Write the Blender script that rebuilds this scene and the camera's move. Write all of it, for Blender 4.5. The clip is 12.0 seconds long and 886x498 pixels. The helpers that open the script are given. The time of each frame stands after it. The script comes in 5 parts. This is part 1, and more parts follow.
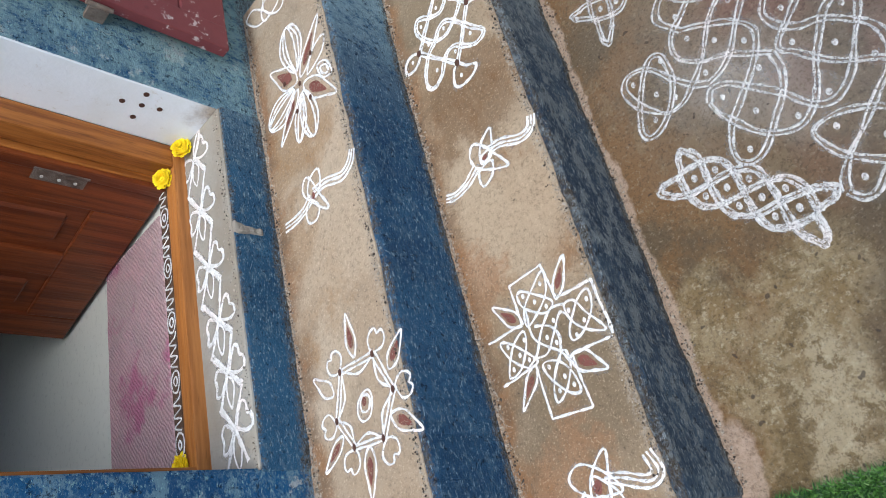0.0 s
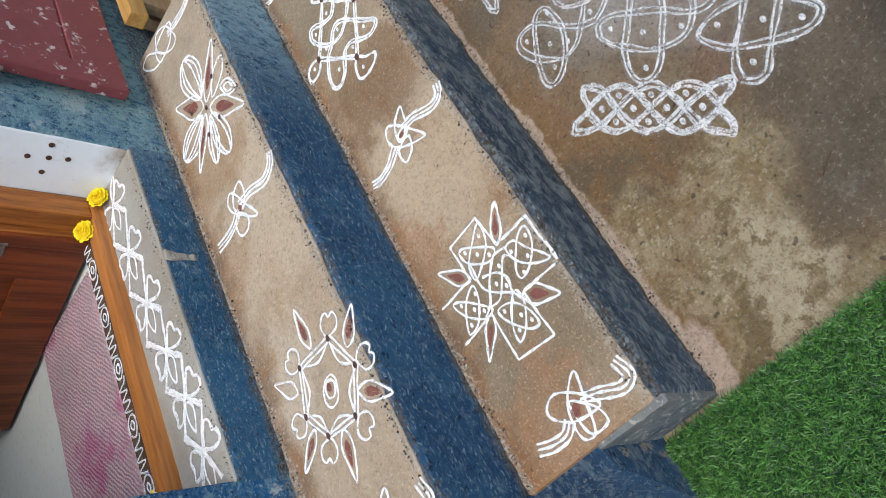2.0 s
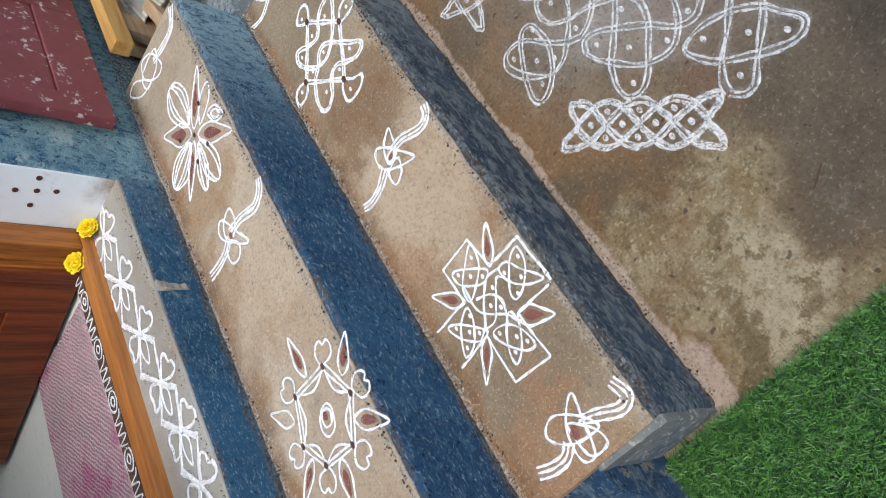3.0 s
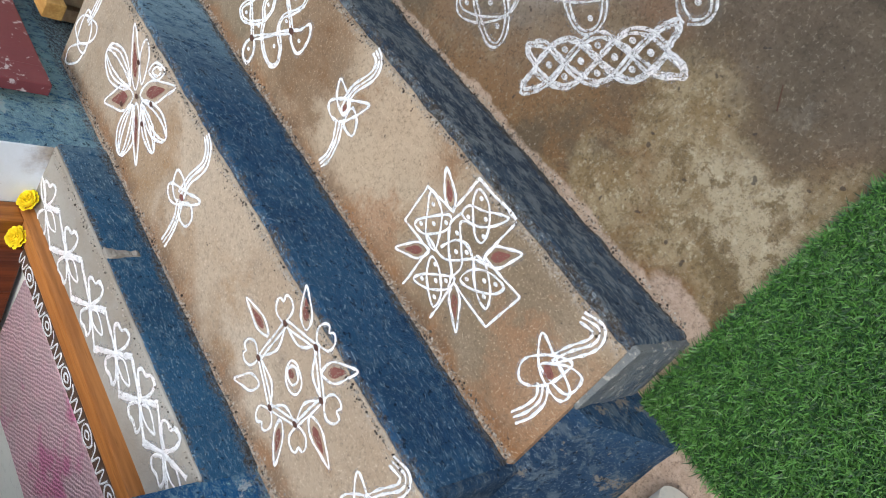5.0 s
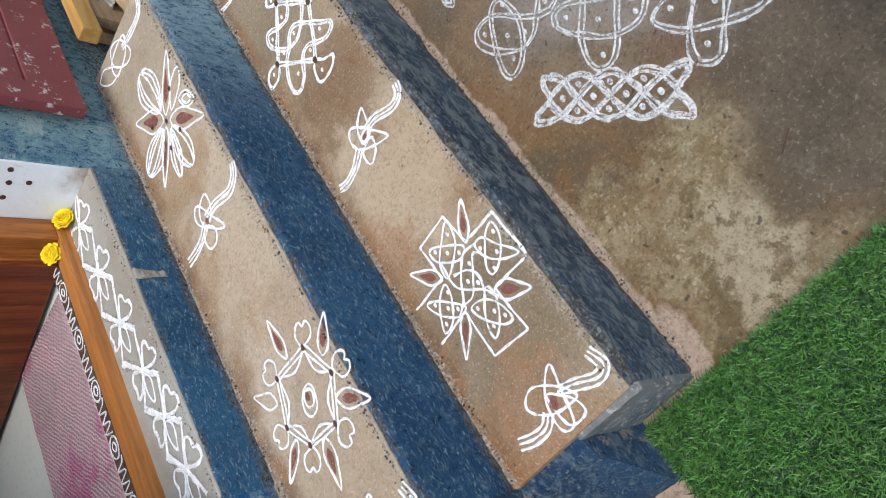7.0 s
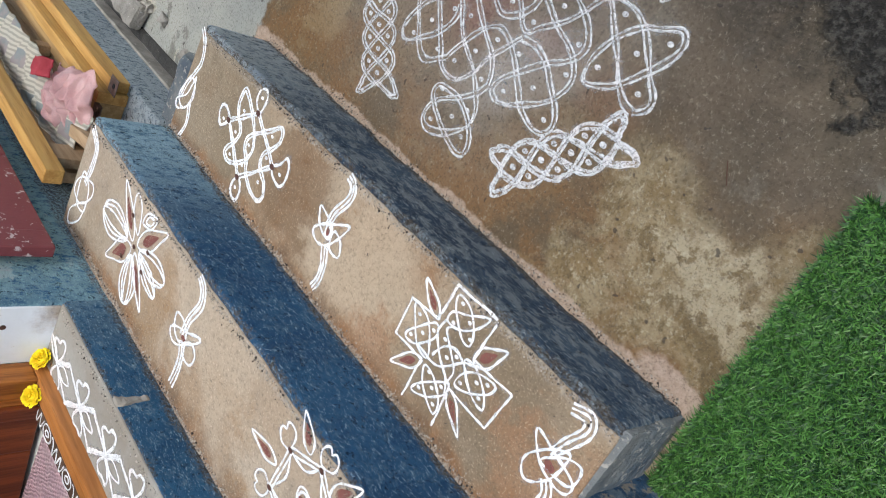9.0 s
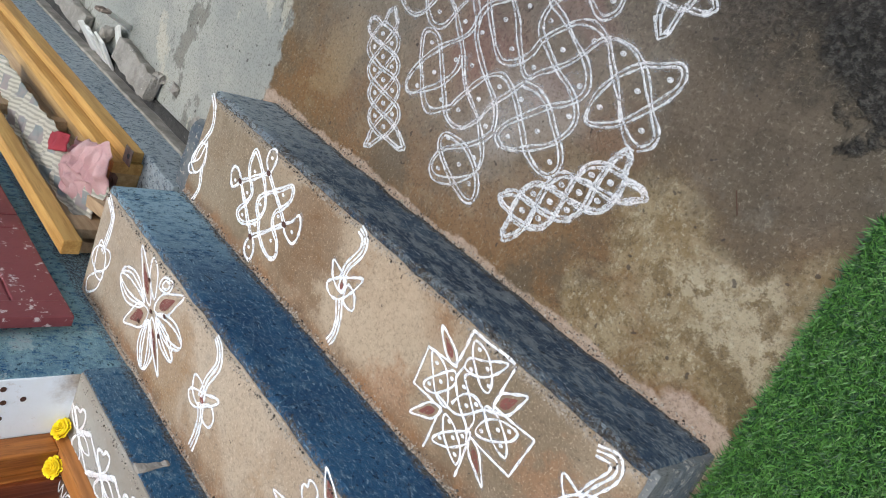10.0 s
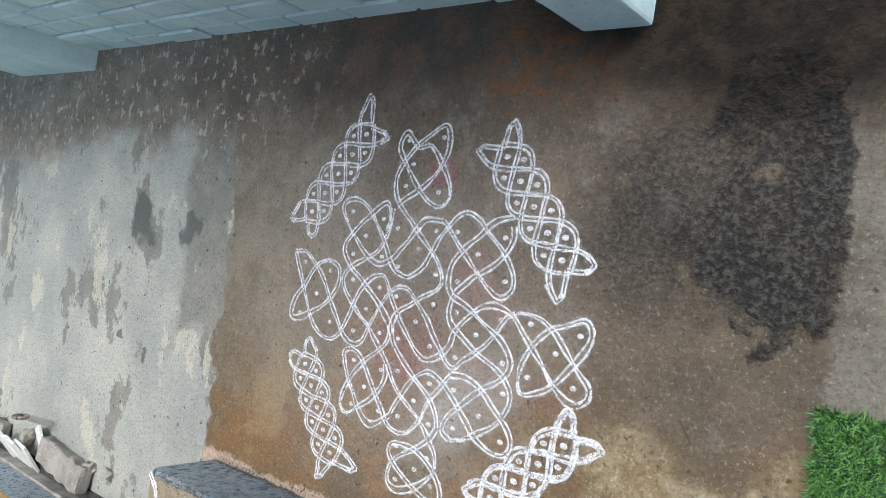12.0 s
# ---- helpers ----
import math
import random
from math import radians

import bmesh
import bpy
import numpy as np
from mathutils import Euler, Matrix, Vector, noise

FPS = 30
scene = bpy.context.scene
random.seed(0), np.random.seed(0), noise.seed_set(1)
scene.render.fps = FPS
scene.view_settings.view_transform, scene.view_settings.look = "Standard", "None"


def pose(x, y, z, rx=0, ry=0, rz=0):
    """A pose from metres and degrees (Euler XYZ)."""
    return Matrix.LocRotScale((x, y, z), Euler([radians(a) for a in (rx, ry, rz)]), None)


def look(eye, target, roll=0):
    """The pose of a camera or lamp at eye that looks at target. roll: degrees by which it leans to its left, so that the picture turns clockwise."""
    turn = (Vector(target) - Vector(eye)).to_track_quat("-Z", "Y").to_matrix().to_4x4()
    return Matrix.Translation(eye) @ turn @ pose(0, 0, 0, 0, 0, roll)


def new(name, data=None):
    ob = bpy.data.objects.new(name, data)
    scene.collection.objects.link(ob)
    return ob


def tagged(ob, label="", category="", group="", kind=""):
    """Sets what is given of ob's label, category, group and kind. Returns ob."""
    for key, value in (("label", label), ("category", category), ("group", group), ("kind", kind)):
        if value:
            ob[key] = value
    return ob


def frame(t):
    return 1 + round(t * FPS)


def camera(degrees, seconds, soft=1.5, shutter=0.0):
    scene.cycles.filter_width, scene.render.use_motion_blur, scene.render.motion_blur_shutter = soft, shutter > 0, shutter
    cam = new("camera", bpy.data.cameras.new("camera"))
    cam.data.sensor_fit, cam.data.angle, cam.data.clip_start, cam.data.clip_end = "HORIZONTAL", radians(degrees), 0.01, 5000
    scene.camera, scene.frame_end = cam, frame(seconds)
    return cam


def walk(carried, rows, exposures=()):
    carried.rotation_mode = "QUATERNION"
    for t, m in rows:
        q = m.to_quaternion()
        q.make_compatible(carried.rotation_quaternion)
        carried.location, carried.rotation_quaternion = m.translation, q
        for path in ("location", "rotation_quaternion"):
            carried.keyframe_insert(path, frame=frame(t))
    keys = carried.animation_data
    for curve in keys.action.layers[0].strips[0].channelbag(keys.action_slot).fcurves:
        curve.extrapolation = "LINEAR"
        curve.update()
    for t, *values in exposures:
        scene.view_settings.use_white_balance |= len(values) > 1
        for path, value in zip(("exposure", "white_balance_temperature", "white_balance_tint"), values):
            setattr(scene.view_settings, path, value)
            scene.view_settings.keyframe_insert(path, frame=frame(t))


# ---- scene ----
cam = camera(61.9, 12.0, soft=0.95)

# exposure and white balance: the picture dips a little at first and brightens as it turns to the damp floor
LIGHT = [(0, 0.89, 6120, 4.5), (1.5, 0.90, 6120, 4.5), (2, 0.85, 6120, 4.5), (3, 0.87, 6120, 4.5), (4.8, 0.90, 6120, 4.5), (11, 0.91, 6120, 4.5), (11.5, 0.99, 6120, 4.5), (12, 1.28, 6120, 4.5)]
PATH = [
    (0, (-0.099, -0.558, 1.255), (0.824, 0.564, -0.119), -75.7),
    (0.2, (-0.135, -0.542, 1.252), (0.887, 0.521, -0.099), -75.3),
    (0.5, (-0.18, -0.488, 1.212), (0.729, 0.367, -0.351), -74.5),
    (1, (-0.234, -0.449, 1.215), (0.629, 0.445, -0.352), -81.9),
    (1.5, (-0.239, -0.455, 1.229), (0.688, 0.469, -0.284), -84.1),
    (2, (-0.247, -0.467, 1.227), (0.759, 0.462, -0.23), -82.0),
    (2.5, (-0.233, -0.478, 1.231), (0.738, 0.521, -0.204), -83.5),
    (3, (-0.225, -0.487, 1.217), (0.792, 0.425, -0.244), -83.3),
    (3.2, (-0.231, -0.485, 1.217), (0.822, 0.38, -0.247), -81.8),
    (4.8, (-0.252, -0.414, 1.197), (0.731, 0.417, -0.334), -85.8),
    (5, (-0.246, -0.425, 1.189), (0.679, 0.461, -0.347), -87.6),
    (5.5, (-0.217, -0.466, 1.203), (0.734, 0.433, -0.309), -88.4),
    (6, (-0.223, -0.49, 1.208), (0.778, 0.389, -0.283), -87.6),
    (6.5, (-0.235, -0.494, 1.216), (0.765, 0.409, -0.262), -88.1),
    (6.7, (-0.241, -0.492, 1.213), (0.755, 0.41, -0.268), -87.0),
    (8.3, (-0.235, -0.571, 1.187), (0.508, 0.477, -0.346), -94.3),
    (8.5, (-0.255, -0.578, 1.181), (0.749, 0.36, -0.273), -90.9),
    (9, (-0.284, -0.508, 1.188), (0.823, 0.227, -0.307), -87.7),
    (9.5, (-0.299, -0.486, 1.185), (0.84, 0.237, -0.292), -88.1),
    (10, (-0.295, -0.503, 1.178), (0.919, 0.133, -0.278), -86.5),
    (10.5, (-0.277, -0.516, 1.186), (0.929, 0.077, -0.295), -88.7),
    (11, (-0.287, -0.505, 1.181), (0.951, 0.017, -0.3), -86.0),
    (11.3, (-0.264, -0.559, 1.185), (0.94, -0.123, -0.352), -88.3),
    (11.5, (-0.281, -0.571, 1.107), (0.98, -0.357, -0.43), -84.8),
    (11.7, (-0.274, -0.58, 1.17), (0.949, -0.513, -0.411), -82.9),
    (12, (-0.295, -0.587, 1.208), (1.0, -0.656, -0.314), -81.3),
]
walk(cam, [(t, look(eye, target, roll)) for t, eye, target, roll in PATH], LIGHT)

# ---- world, sun, exposure ----
world = bpy.data.worlds.new("overcast_sky")
scene.world = world
world.use_nodes = True
wn = world.node_tree
sky = wn.nodes.new("ShaderNodeTexSky")
sky.sky_type, sky.sun_disc = "NISHITA", False
sky.sun_elevation, sky.sun_rotation = radians(69), radians(220)
sky.air_density, sky.dust_density = 1.0, 3.0
wn.links.new(sky.outputs[0], wn.nodes["Background"].inputs[0])
wn.nodes["Background"].inputs[1].default_value = 0.14
sun_data = bpy.data.lights.new("sun", "SUN")
sun_data.energy, sun_data.angle, sun_data.color = 1.0, radians(40), (1.0, 0.97, 0.93)
sun = new("sun", sun_data)
sun.matrix_world = look((-1.6, -1.9, 6.5), (0, 0, 0))


# ---- materials ----
def ramp(nt, src, lo, hi):
    n = nt.nodes.new("ShaderNodeMapRange")
    n.inputs[1].default_value, n.inputs[2].default_value = lo, hi
    n.interpolation_type = "SMOOTHSTEP"
    nt.links.new(src, n.inputs[0])
    return n.outputs[0]


def tex(nt, scale, detail=5.0, rough=0.6, warp=(1, 1, 1)):
    pos = nt.nodes.new("ShaderNodeNewGeometry")
    mp = nt.nodes.new("ShaderNodeMapping")
    mp.inputs["Scale"].default_value = warp
    nt.links.new(pos.outputs["Position"], mp.inputs[0])
    n = nt.nodes.new("ShaderNodeTexNoise")
    n.inputs["Scale"].default_value, n.inputs["Detail"].default_value = scale, detail
    n.inputs["Roughness"].default_value = rough
    nt.links.new(mp.outputs[0], n.inputs["Vector"])
    return n.outputs[0]


def blend(nt, fac, a, b):
    n = nt.nodes.new("ShaderNodeMix")
    n.data_type = "RGBA"
    for socket, v in ((n.inputs[0], fac), (n.inputs[6], a), (n.inputs[7], b)):
        if isinstance(v, (tuple, list)):
            socket.default_value = (*v, 1)
        elif isinstance(v, (int, float)):
            socket.default_value = v
        else:
            nt.links.new(v, socket)
    return n.outputs[2]


def calc(nt, op, a, b=0.0):
    n = nt.nodes.new("ShaderNodeMath")
    n.operation = op
    for socket, v in zip(n.inputs, (a, b)):
        if isinstance(v, (int, float)):
            socket.default_value = v
        else:
            nt.links.new(v, socket)
    return n.outputs[0]


def blank(name, rough=0.8, metal=0.0):
    m = bpy.data.materials.new(name)
    m.use_nodes = True
    p = m.node_tree.nodes["Principled BSDF"]
    p.inputs["Roughness"].default_value, p.inputs["Metallic"].default_value = rough, metal
    p.inputs["Specular IOR Level"].default_value = 0.35
    return m, m.node_tree, p


def relief(nt, p, height, dist, strength=1.0):
    b = nt.nodes.new("ShaderNodeBump")
    b.inputs["Distance"].default_value, b.inputs["Strength"].default_value = dist, strength
    nt.links.new(height, b.inputs["Height"])
    nt.links.new(b.outputs[0], p.inputs["Normal"])


def surface(name, base, other, scale=6.0, grain=120.0, fleck=None, fleck_at=0.66, rough=0.8, dist=0.002, metal=0.0, warp=(1, 1, 1), fleck_scale=60.0):
    """A surface of two tones at large scale, a fine grain, and flecks of a third tone."""
    m, nt, p = blank(name, rough, metal)
    col = blend(nt, ramp(nt, tex(nt, scale, warp=warp), 0.35, 0.65), base, other)
    fine = tex(nt, grain, 4.0, 0.7, warp)
    dark = tuple(c * 0.62 for c in base)
    col = blend(nt, calc(nt, "MULTIPLY", ramp(nt, fine, 0.52, 0.75), 0.6), col, dark)
    if fleck:
        col = blend(nt, ramp(nt, tex(nt, fleck_scale, 6.0, 0.7, warp), fleck_at, fleck_at + 0.06), col, fleck)
    nt.links.new(col, p.inputs["Base Color"])
    relief(nt, p, calc(nt, "ADD", fine, calc(nt, "MULTIPLY", tex(nt, scale * 4, warp=warp), 2.0)), dist)
    return m


def separate(nt):
    pos = nt.nodes.new("ShaderNodeNewGeometry")
    s = nt.nodes.new("ShaderNodeSeparateXYZ")
    nt.links.new(pos.outputs["Position"], s.inputs[0])
    return s.outputs


def cement(name, tan, pale, ochre, grey, back, stains=()):
    """Red-oxide washed cement: tan ground, pale worn patches, ochre stains and a sandy grain."""
    m, nt, p = blank(name, 0.72)
    col = blend(nt, ramp(nt, tex(nt, 2.3, 6.0, 0.62), 0.4, 0.62), tan, pale)
    col = blend(nt, ramp(nt, tex(nt, 3.7, 7.0, 0.68, (1, 1.3, 1)), 0.5, 0.68), col, ochre)
    col = blend(nt, calc(nt, "MULTIPLY", ramp(nt, tex(nt, 5.1, 6.0, 0.7, (1.3, 1, 1)), 0.54, 0.7), 0.8), col, grey)
    x, y, z = separate(nt)
    wob = calc(nt, "MULTIPLY", calc(nt, "SUBTRACT", tex(nt, 8.0, 6.0, 0.68), 0.5), 0.16)
    sway = calc(nt, "MULTIPLY", calc(nt, "SUBTRACT", tex(nt, 5.0, 8.0, 0.7), 0.5), 0.45)
    for sx, sy, size, strength, tone in stains:
        ax, ay = calc(nt, "SUBTRACT", calc(nt, "ADD", x, sway), sx), calc(nt, "MULTIPLY", calc(nt, "SUBTRACT", calc(nt, "SUBTRACT", y, sway), sy), 0.8)
        ring = calc(nt, "SQRT", calc(nt, "ADD", calc(nt, "MULTIPLY", ax, ax), calc(nt, "MULTIPLY", ay, ay)))
        col = blend(nt, calc(nt, "MULTIPLY", ramp(nt, ring, size, size * 0.55), strength), col, tone)
    rust = ramp(nt, calc(nt, "ADD", y, wob), back - 0.075, back - 0.015)
    col = blend(nt, calc(nt, "MULTIPLY", rust, 0.85), col, blend(nt, ramp(nt, tex(nt, 20.0), 0.4, 0.6), (0.24, 0.11, 0.04), (0.16, 0.09, 0.045)))
    crust = ramp(nt, calc(nt, "ADD", y, calc(nt, "MULTIPLY", wob, 0.35)), back - 0.022, back - 0.010)
    col = blend(nt, calc(nt, "MULTIPLY", crust, ramp(nt, tex(nt, 130.0, 6.0, 0.75), 0.42, 0.6)), col, (0.36, 0.31, 0.25))
    lip = ramp(nt, calc(nt, "ADD", y, calc(nt, "MULTIPLY", wob, 0.3)), back - 0.27, back - 0.295)
    col = blend(nt, calc(nt, "MULTIPLY", lip, ramp(nt, tex(nt, 110.0, 6.0, 0.75), 0.4, 0.62)), col, (0.40, 0.34, 0.27))
    grain = tex(nt, 150.0, 8.0, 0.85)
    col = blend(nt, calc(nt, "MULTIPLY", ramp(nt, grain, 0.50, 0.61), 0.62), col, tuple(c * 0.40 for c in tan))
    col = blend(nt, calc(nt, "MULTIPLY", ramp(nt, tex(nt, 200.0, 7.0, 0.82, (1, 1, 1.1)), 0.54, 0.63), 0.5), col, tuple(min(1, c * 1.6) for c in pale))
    col = blend(nt, calc(nt, "MULTIPLY", ramp(nt, tex(nt, 70.0, 4.0, 0.6), 0.70, 0.73), 0.8), col, (0.05, 0.04, 0.03))
    nt.links.new(col, p.inputs["Base Color"])
    relief(nt, p, calc(nt, "ADD", grain, calc(nt, "MULTIPLY", tex(nt, 14.0), 1.5)), 0.0028)
    return m


def warped(nt, *waves):
    """World position pushed about by noise: (scale, reach, detail) for each wave."""
    out = here = nt.nodes.new("ShaderNodeNewGeometry").outputs["Position"]
    for scale, reach, detail in waves:
        n = nt.nodes.new("ShaderNodeTexNoise")
        n.inputs["Scale"].default_value, n.inputs["Detail"].default_value, n.inputs["Roughness"].default_value = scale, detail, 0.65
        nt.links.new(here, n.inputs["Vector"])
        off = nt.nodes.new("ShaderNodeVectorMath")
        off.operation = "SUBTRACT"
        off.inputs[1].default_value = (0.5, 0.5, 0.5)
        nt.links.new(n.outputs["Color"], off.inputs[0])
        add = nt.nodes.new("ShaderNodeVectorMath")
        add.operation = "MULTIPLY_ADD"
        add.inputs[1].default_value = (reach, reach, 0)
        nt.links.new(off.outputs[0], add.inputs[0])
        nt.links.new(out, add.inputs[2])
        out = add.outputs[0]
    return out


def blot(nt, pos, cx, cy, rx, ry, turn=0.0, soft=0.15):
    """Mask of one stain: an ellipse on the floor, ragged by the warp of pos."""
    mp = nt.nodes.new("ShaderNodeMapping")
    mp.vector_type = "TEXTURE"
    mp.inputs["Location"].default_value = (cx, cy, 0)
    mp.inputs["Rotation"].default_value = (0, 0, radians(turn))
    mp.inputs["Scale"].default_value = (rx, ry, 1000)
    nt.links.new(pos, mp.inputs[0])
    ln = nt.nodes.new("ShaderNodeVectorMath")
    ln.operation = "LENGTH"
    nt.links.new(mp.outputs[0], ln.inputs[0])
    return ramp(nt, ln.outputs["Value"], 1 + soft, 1 - soft)


def axes(nt, pos):
    s = nt.nodes.new("ShaderNodeSeparateXYZ")
    nt.links.new(pos, s.inputs[0])
    return s.outputs[0], s.outputs[1]


def yard_ground():
    """Yard cement: a brown stained rectangle before the steps, a pale worn patch, damp and dark towards the boundary wall, grey and dry beyond it."""
    m, nt, p = blank("yard_cement", 0.7)
    p.inputs["Specular IOR Level"].default_value = 0.12
    x, y, z = separate(nt)
    mild = warped(nt, (9.0, 0.07, 4.0), (40.0, 0.012, 4.0))
    rough = warped(nt, (2.6, 0.34, 3.0), (14.0, 0.12, 6.0), (70.0, 0.03, 5.0))
    fine = warped(nt, (8.0, 0.10, 5.0), (45.0, 0.035, 6.0))
    rx, ry = axes(nt, rough)
    fx, fy = axes(nt, fine)
    mix = lambda fac, amount, col, tone: blend(nt, calc(nt, "MULTIPLY", fac, amount), col, tone)

    # brown wash, warmer and rustier towards the steps
    brown = blend(nt, ramp(nt, tex(nt, 3.6, 8.0, 0.68), 0.40, 0.60), (0.180, 0.118, 0.060), (0.130, 0.094, 0.056))
    rust = ramp(nt, ry, -0.42, -0.08)
    col = mix(calc(nt, "MULTIPLY", rust, ramp(nt, tex(nt, 5.0, 7.0, 0.7), 0.40, 0.58)), 0.85, brown, (0.205, 0.112, 0.046))
    col = mix(ramp(nt, tex(nt, 8.0, 9.0, 0.75, (1, 1.5, 1)), 0.55, 0.60), 0.45, col, (0.235, 0.168, 0.092))
    # ochre patches under the long plait and beside the knots
    for cx, cy, ax, ay, turn, amount, tone in (
        (1.27, -0.22, 0.11, 0.05, 70, 0.7, (0.30, 0.215, 0.115)), (1.36, -0.12, 0.05, 0.03, 20, 0.6, (0.27, 0.19, 0.10)), (0.86, -0.47, 0.20, 0.16, 20, 0.45, (0.225, 0.125, 0.085)),
        (0.45, -0.36, 0.10, 0.06, 10, 0.5, (0.20, 0.105, 0.06)), (0.32, -0.50, 0.09, 0.07, 0, 0.55, (0.235, 0.130, 0.075)), (1.20, -0.72, 0.22, 0.13, 0, 0.5, (0.19, 0.13, 0.085)),
        (1.45, -0.86, 0.10, 0.05, 10, 0.6, (0.25, 0.155, 0.09)),
    ):
        col = mix(blot(nt, rough, cx, cy, ax, ay, turn, 0.4), amount, col, tone)
    # the pale worn patch by the carpet, with brown islands left in it
    worn = calc(nt, "MAXIMUM", blot(nt, rough, 0.165, -0.20, 0.20, 0.115, -28, 0.25), calc(nt, "MAXIMUM", calc(nt, "MULTIPLY", blot(nt, rough, -0.02, -0.27, 0.07, 0.09, 0, 0.3), 0.8), blot(nt, rough, 0.30, -0.09, 0.10, 0.05, -20, 0.4)))
    col = mix(worn, 0.80, col, blend(nt, ramp(nt, tex(nt, 11.0, 9.0, 0.74), 0.44, 0.56), (0.245, 0.175, 0.088), (0.345, 0.275, 0.165)))
    core = calc(nt, "MAXIMUM", blot(nt, rough, 0.10, -0.21, 0.12, 0.07, -30, 0.2), blot(nt, rough, 0.0, -0.20, 0.07, 0.06, 0, 0.25))
    col = mix(core, 0.75, col, (0.43, 0.355, 0.235))
    isle = calc(nt, "MULTIPLY", worn, ramp(nt, tex(nt, 17.0, 10.0, 0.74), 0.53, 0.57))
    col = mix(isle, 0.75, col, (0.150, 0.105, 0.052))
    col = mix(calc(nt, "MULTIPLY", worn, ramp(nt, tex(nt, 34.0, 9.0, 0.80), 0.50, 0.58)), 0.55, col, (0.21, 0.15, 0.075))
    col = mix(calc(nt, "MULTIPLY", worn, ramp(nt, tex(nt, 60.0, 8.0, 0.80, (1.2, 1, 1)), 0.54, 0.60)), 0.6, col, (0.50, 0.43, 0.30))
    col = mix(blot(nt, rough, 0.055, -0.105, 0.09, 0.028, -25, 0.25), 0.8, col, (0.15, 0.105, 0.05))
    # damp towards the boundary wall
    damp = ramp(nt, calc(nt, "ADD", ry, calc(nt, "MULTIPLY", calc(nt, "ABSOLUTE", calc(nt, "SUBTRACT", x, 0.1)), 0.22)), -0.24, -0.44)
    col = mix(damp, 0.80, col, blend(nt, ramp(nt, tex(nt, 5.0, 8.0, 0.7), 0.42, 0.58), (0.112, 0.094, 0.072), (0.185, 0.148, 0.112)))
    col = mix(calc(nt, "MULTIPLY", damp, ramp(nt, tex(nt, 7.0, 8.0, 0.7, (1.3, 1, 1)), 0.54, 0.62)), 0.55, col, (0.225, 0.195, 0.155))
    olive = calc(nt, "MULTIPLY", ramp(nt, rx, 0.85, 1.35), ramp(nt, ry, -0.18, -0.42))
    col = mix(olive, 0.6, col, blend(nt, ramp(nt, tex(nt, 6.0, 7.0, 0.7), 0.42, 0.58), (0.175, 0.158, 0.122), (0.26, 0.238, 0.19)))
    col = mix(blot(nt, rough, 0.14, -0.52, 0.30, 0.15, 0, 0.5), 0.6, col, blend(nt, ramp(nt, tex(nt, 8.0, 8.0, 0.7), 0.42, 0.58), (0.078, 0.062, 0.042), (0.120, 0.094, 0.062)))
    # dry grey cement beyond the wash, a darker peeling rim first
    rim = ramp(nt, calc(nt, "ADD", calc(nt, "ADD", calc(nt, "MULTIPLY", rx, 0.5), calc(nt, "MULTIPLY", fx, 0.5)), calc(nt, "MULTIPLY", calc(nt, "SUBTRACT", tex(nt, 9.0, 4.0, 0.6, (0.6, 1, 1)), 0.5), 0.16)), 1.530, 1.548)
    open_ = calc(nt, "MULTIPLY", rim, ramp(nt, ry, -1.02, -0.84))
    grey = blend(nt, ramp(nt, tex(nt, 2.2, 6.0, 0.6), 0.36, 0.64), (0.42, 0.41, 0.355), (0.31, 0.315, 0.285))
    peel = calc(nt, "MAXIMUM", calc(nt, "MULTIPLY", ramp(nt, rx, 1.80, 1.72), ramp(nt, ry, -0.26, -0.36)), ramp(nt, tex(nt, 3.4, 9.0, 0.66, (0.8, 0.55, 1)), 0.555, 0.575))
    grey = mix(peel, 0.75, grey, blend(nt, ramp(nt, tex(nt, 9.0, 7.0, 0.7), 0.42, 0.58), (0.150, 0.148, 0.125), (0.205, 0.195, 0.16)))
    grey = mix(ramp(nt, tex(nt, 4.2, 8.0, 0.66, (0.9, 0.6, 1)), 0.58, 0.60), 0.7, grey, (0.52, 0.48, 0.385))
    for cx, cy, ax, ay in ((2.04, -0.68, 0.10, 0.06), (1.74, -0.66, 0.05, 0.035), (2.09, -0.27, 0.025, 0.025), (1.90, -0.26, 0.02, 0.02)):
        grey = mix(blot(nt, rough, cx, cy, ax, ay, 0, 0.2), 0.8, grey, (0.085, 0.098, 0.085))
    col = blend(nt, open_, col, grey)
    # dry strip beyond the damp on the carpet side
    side = ramp(nt, calc(nt, "ADD", calc(nt, "MULTIPLY", rx, 0.12), calc(nt, "MULTIPLY", fx, 0.88)), -0.028, -0.040)
    strip = calc(nt, "MULTIPLY", side, ramp(nt, fy, -0.92, -0.74))
    col = blend(nt, calc(nt, "MULTIPLY", strip, ramp(nt, ry, -0.34, -0.42)), col, blend(nt, ramp(nt, tex(nt, 5.0, 7.0, 0.7), 0.40, 0.60), (0.200, 0.178, 0.140), (0.125, 0.108, 0.080)))
    # darker strip along the foot of the boundary wall, with rust and lime spots
    foot = calc(nt, "MULTIPLY", ramp(nt, calc(nt, "ADD", ry, calc(nt, "MULTIPLY", x, -0.04)), -0.88, -1.10), ramp(nt, rx, 2.3, 1.0))
    col = mix(foot, 0.90, col, blend(nt, ramp(nt, tex(nt, 9.0, 7.0, 0.7), 0.42, 0.58), (0.070, 0.060, 0.046), (0.125, 0.085, 0.055)))
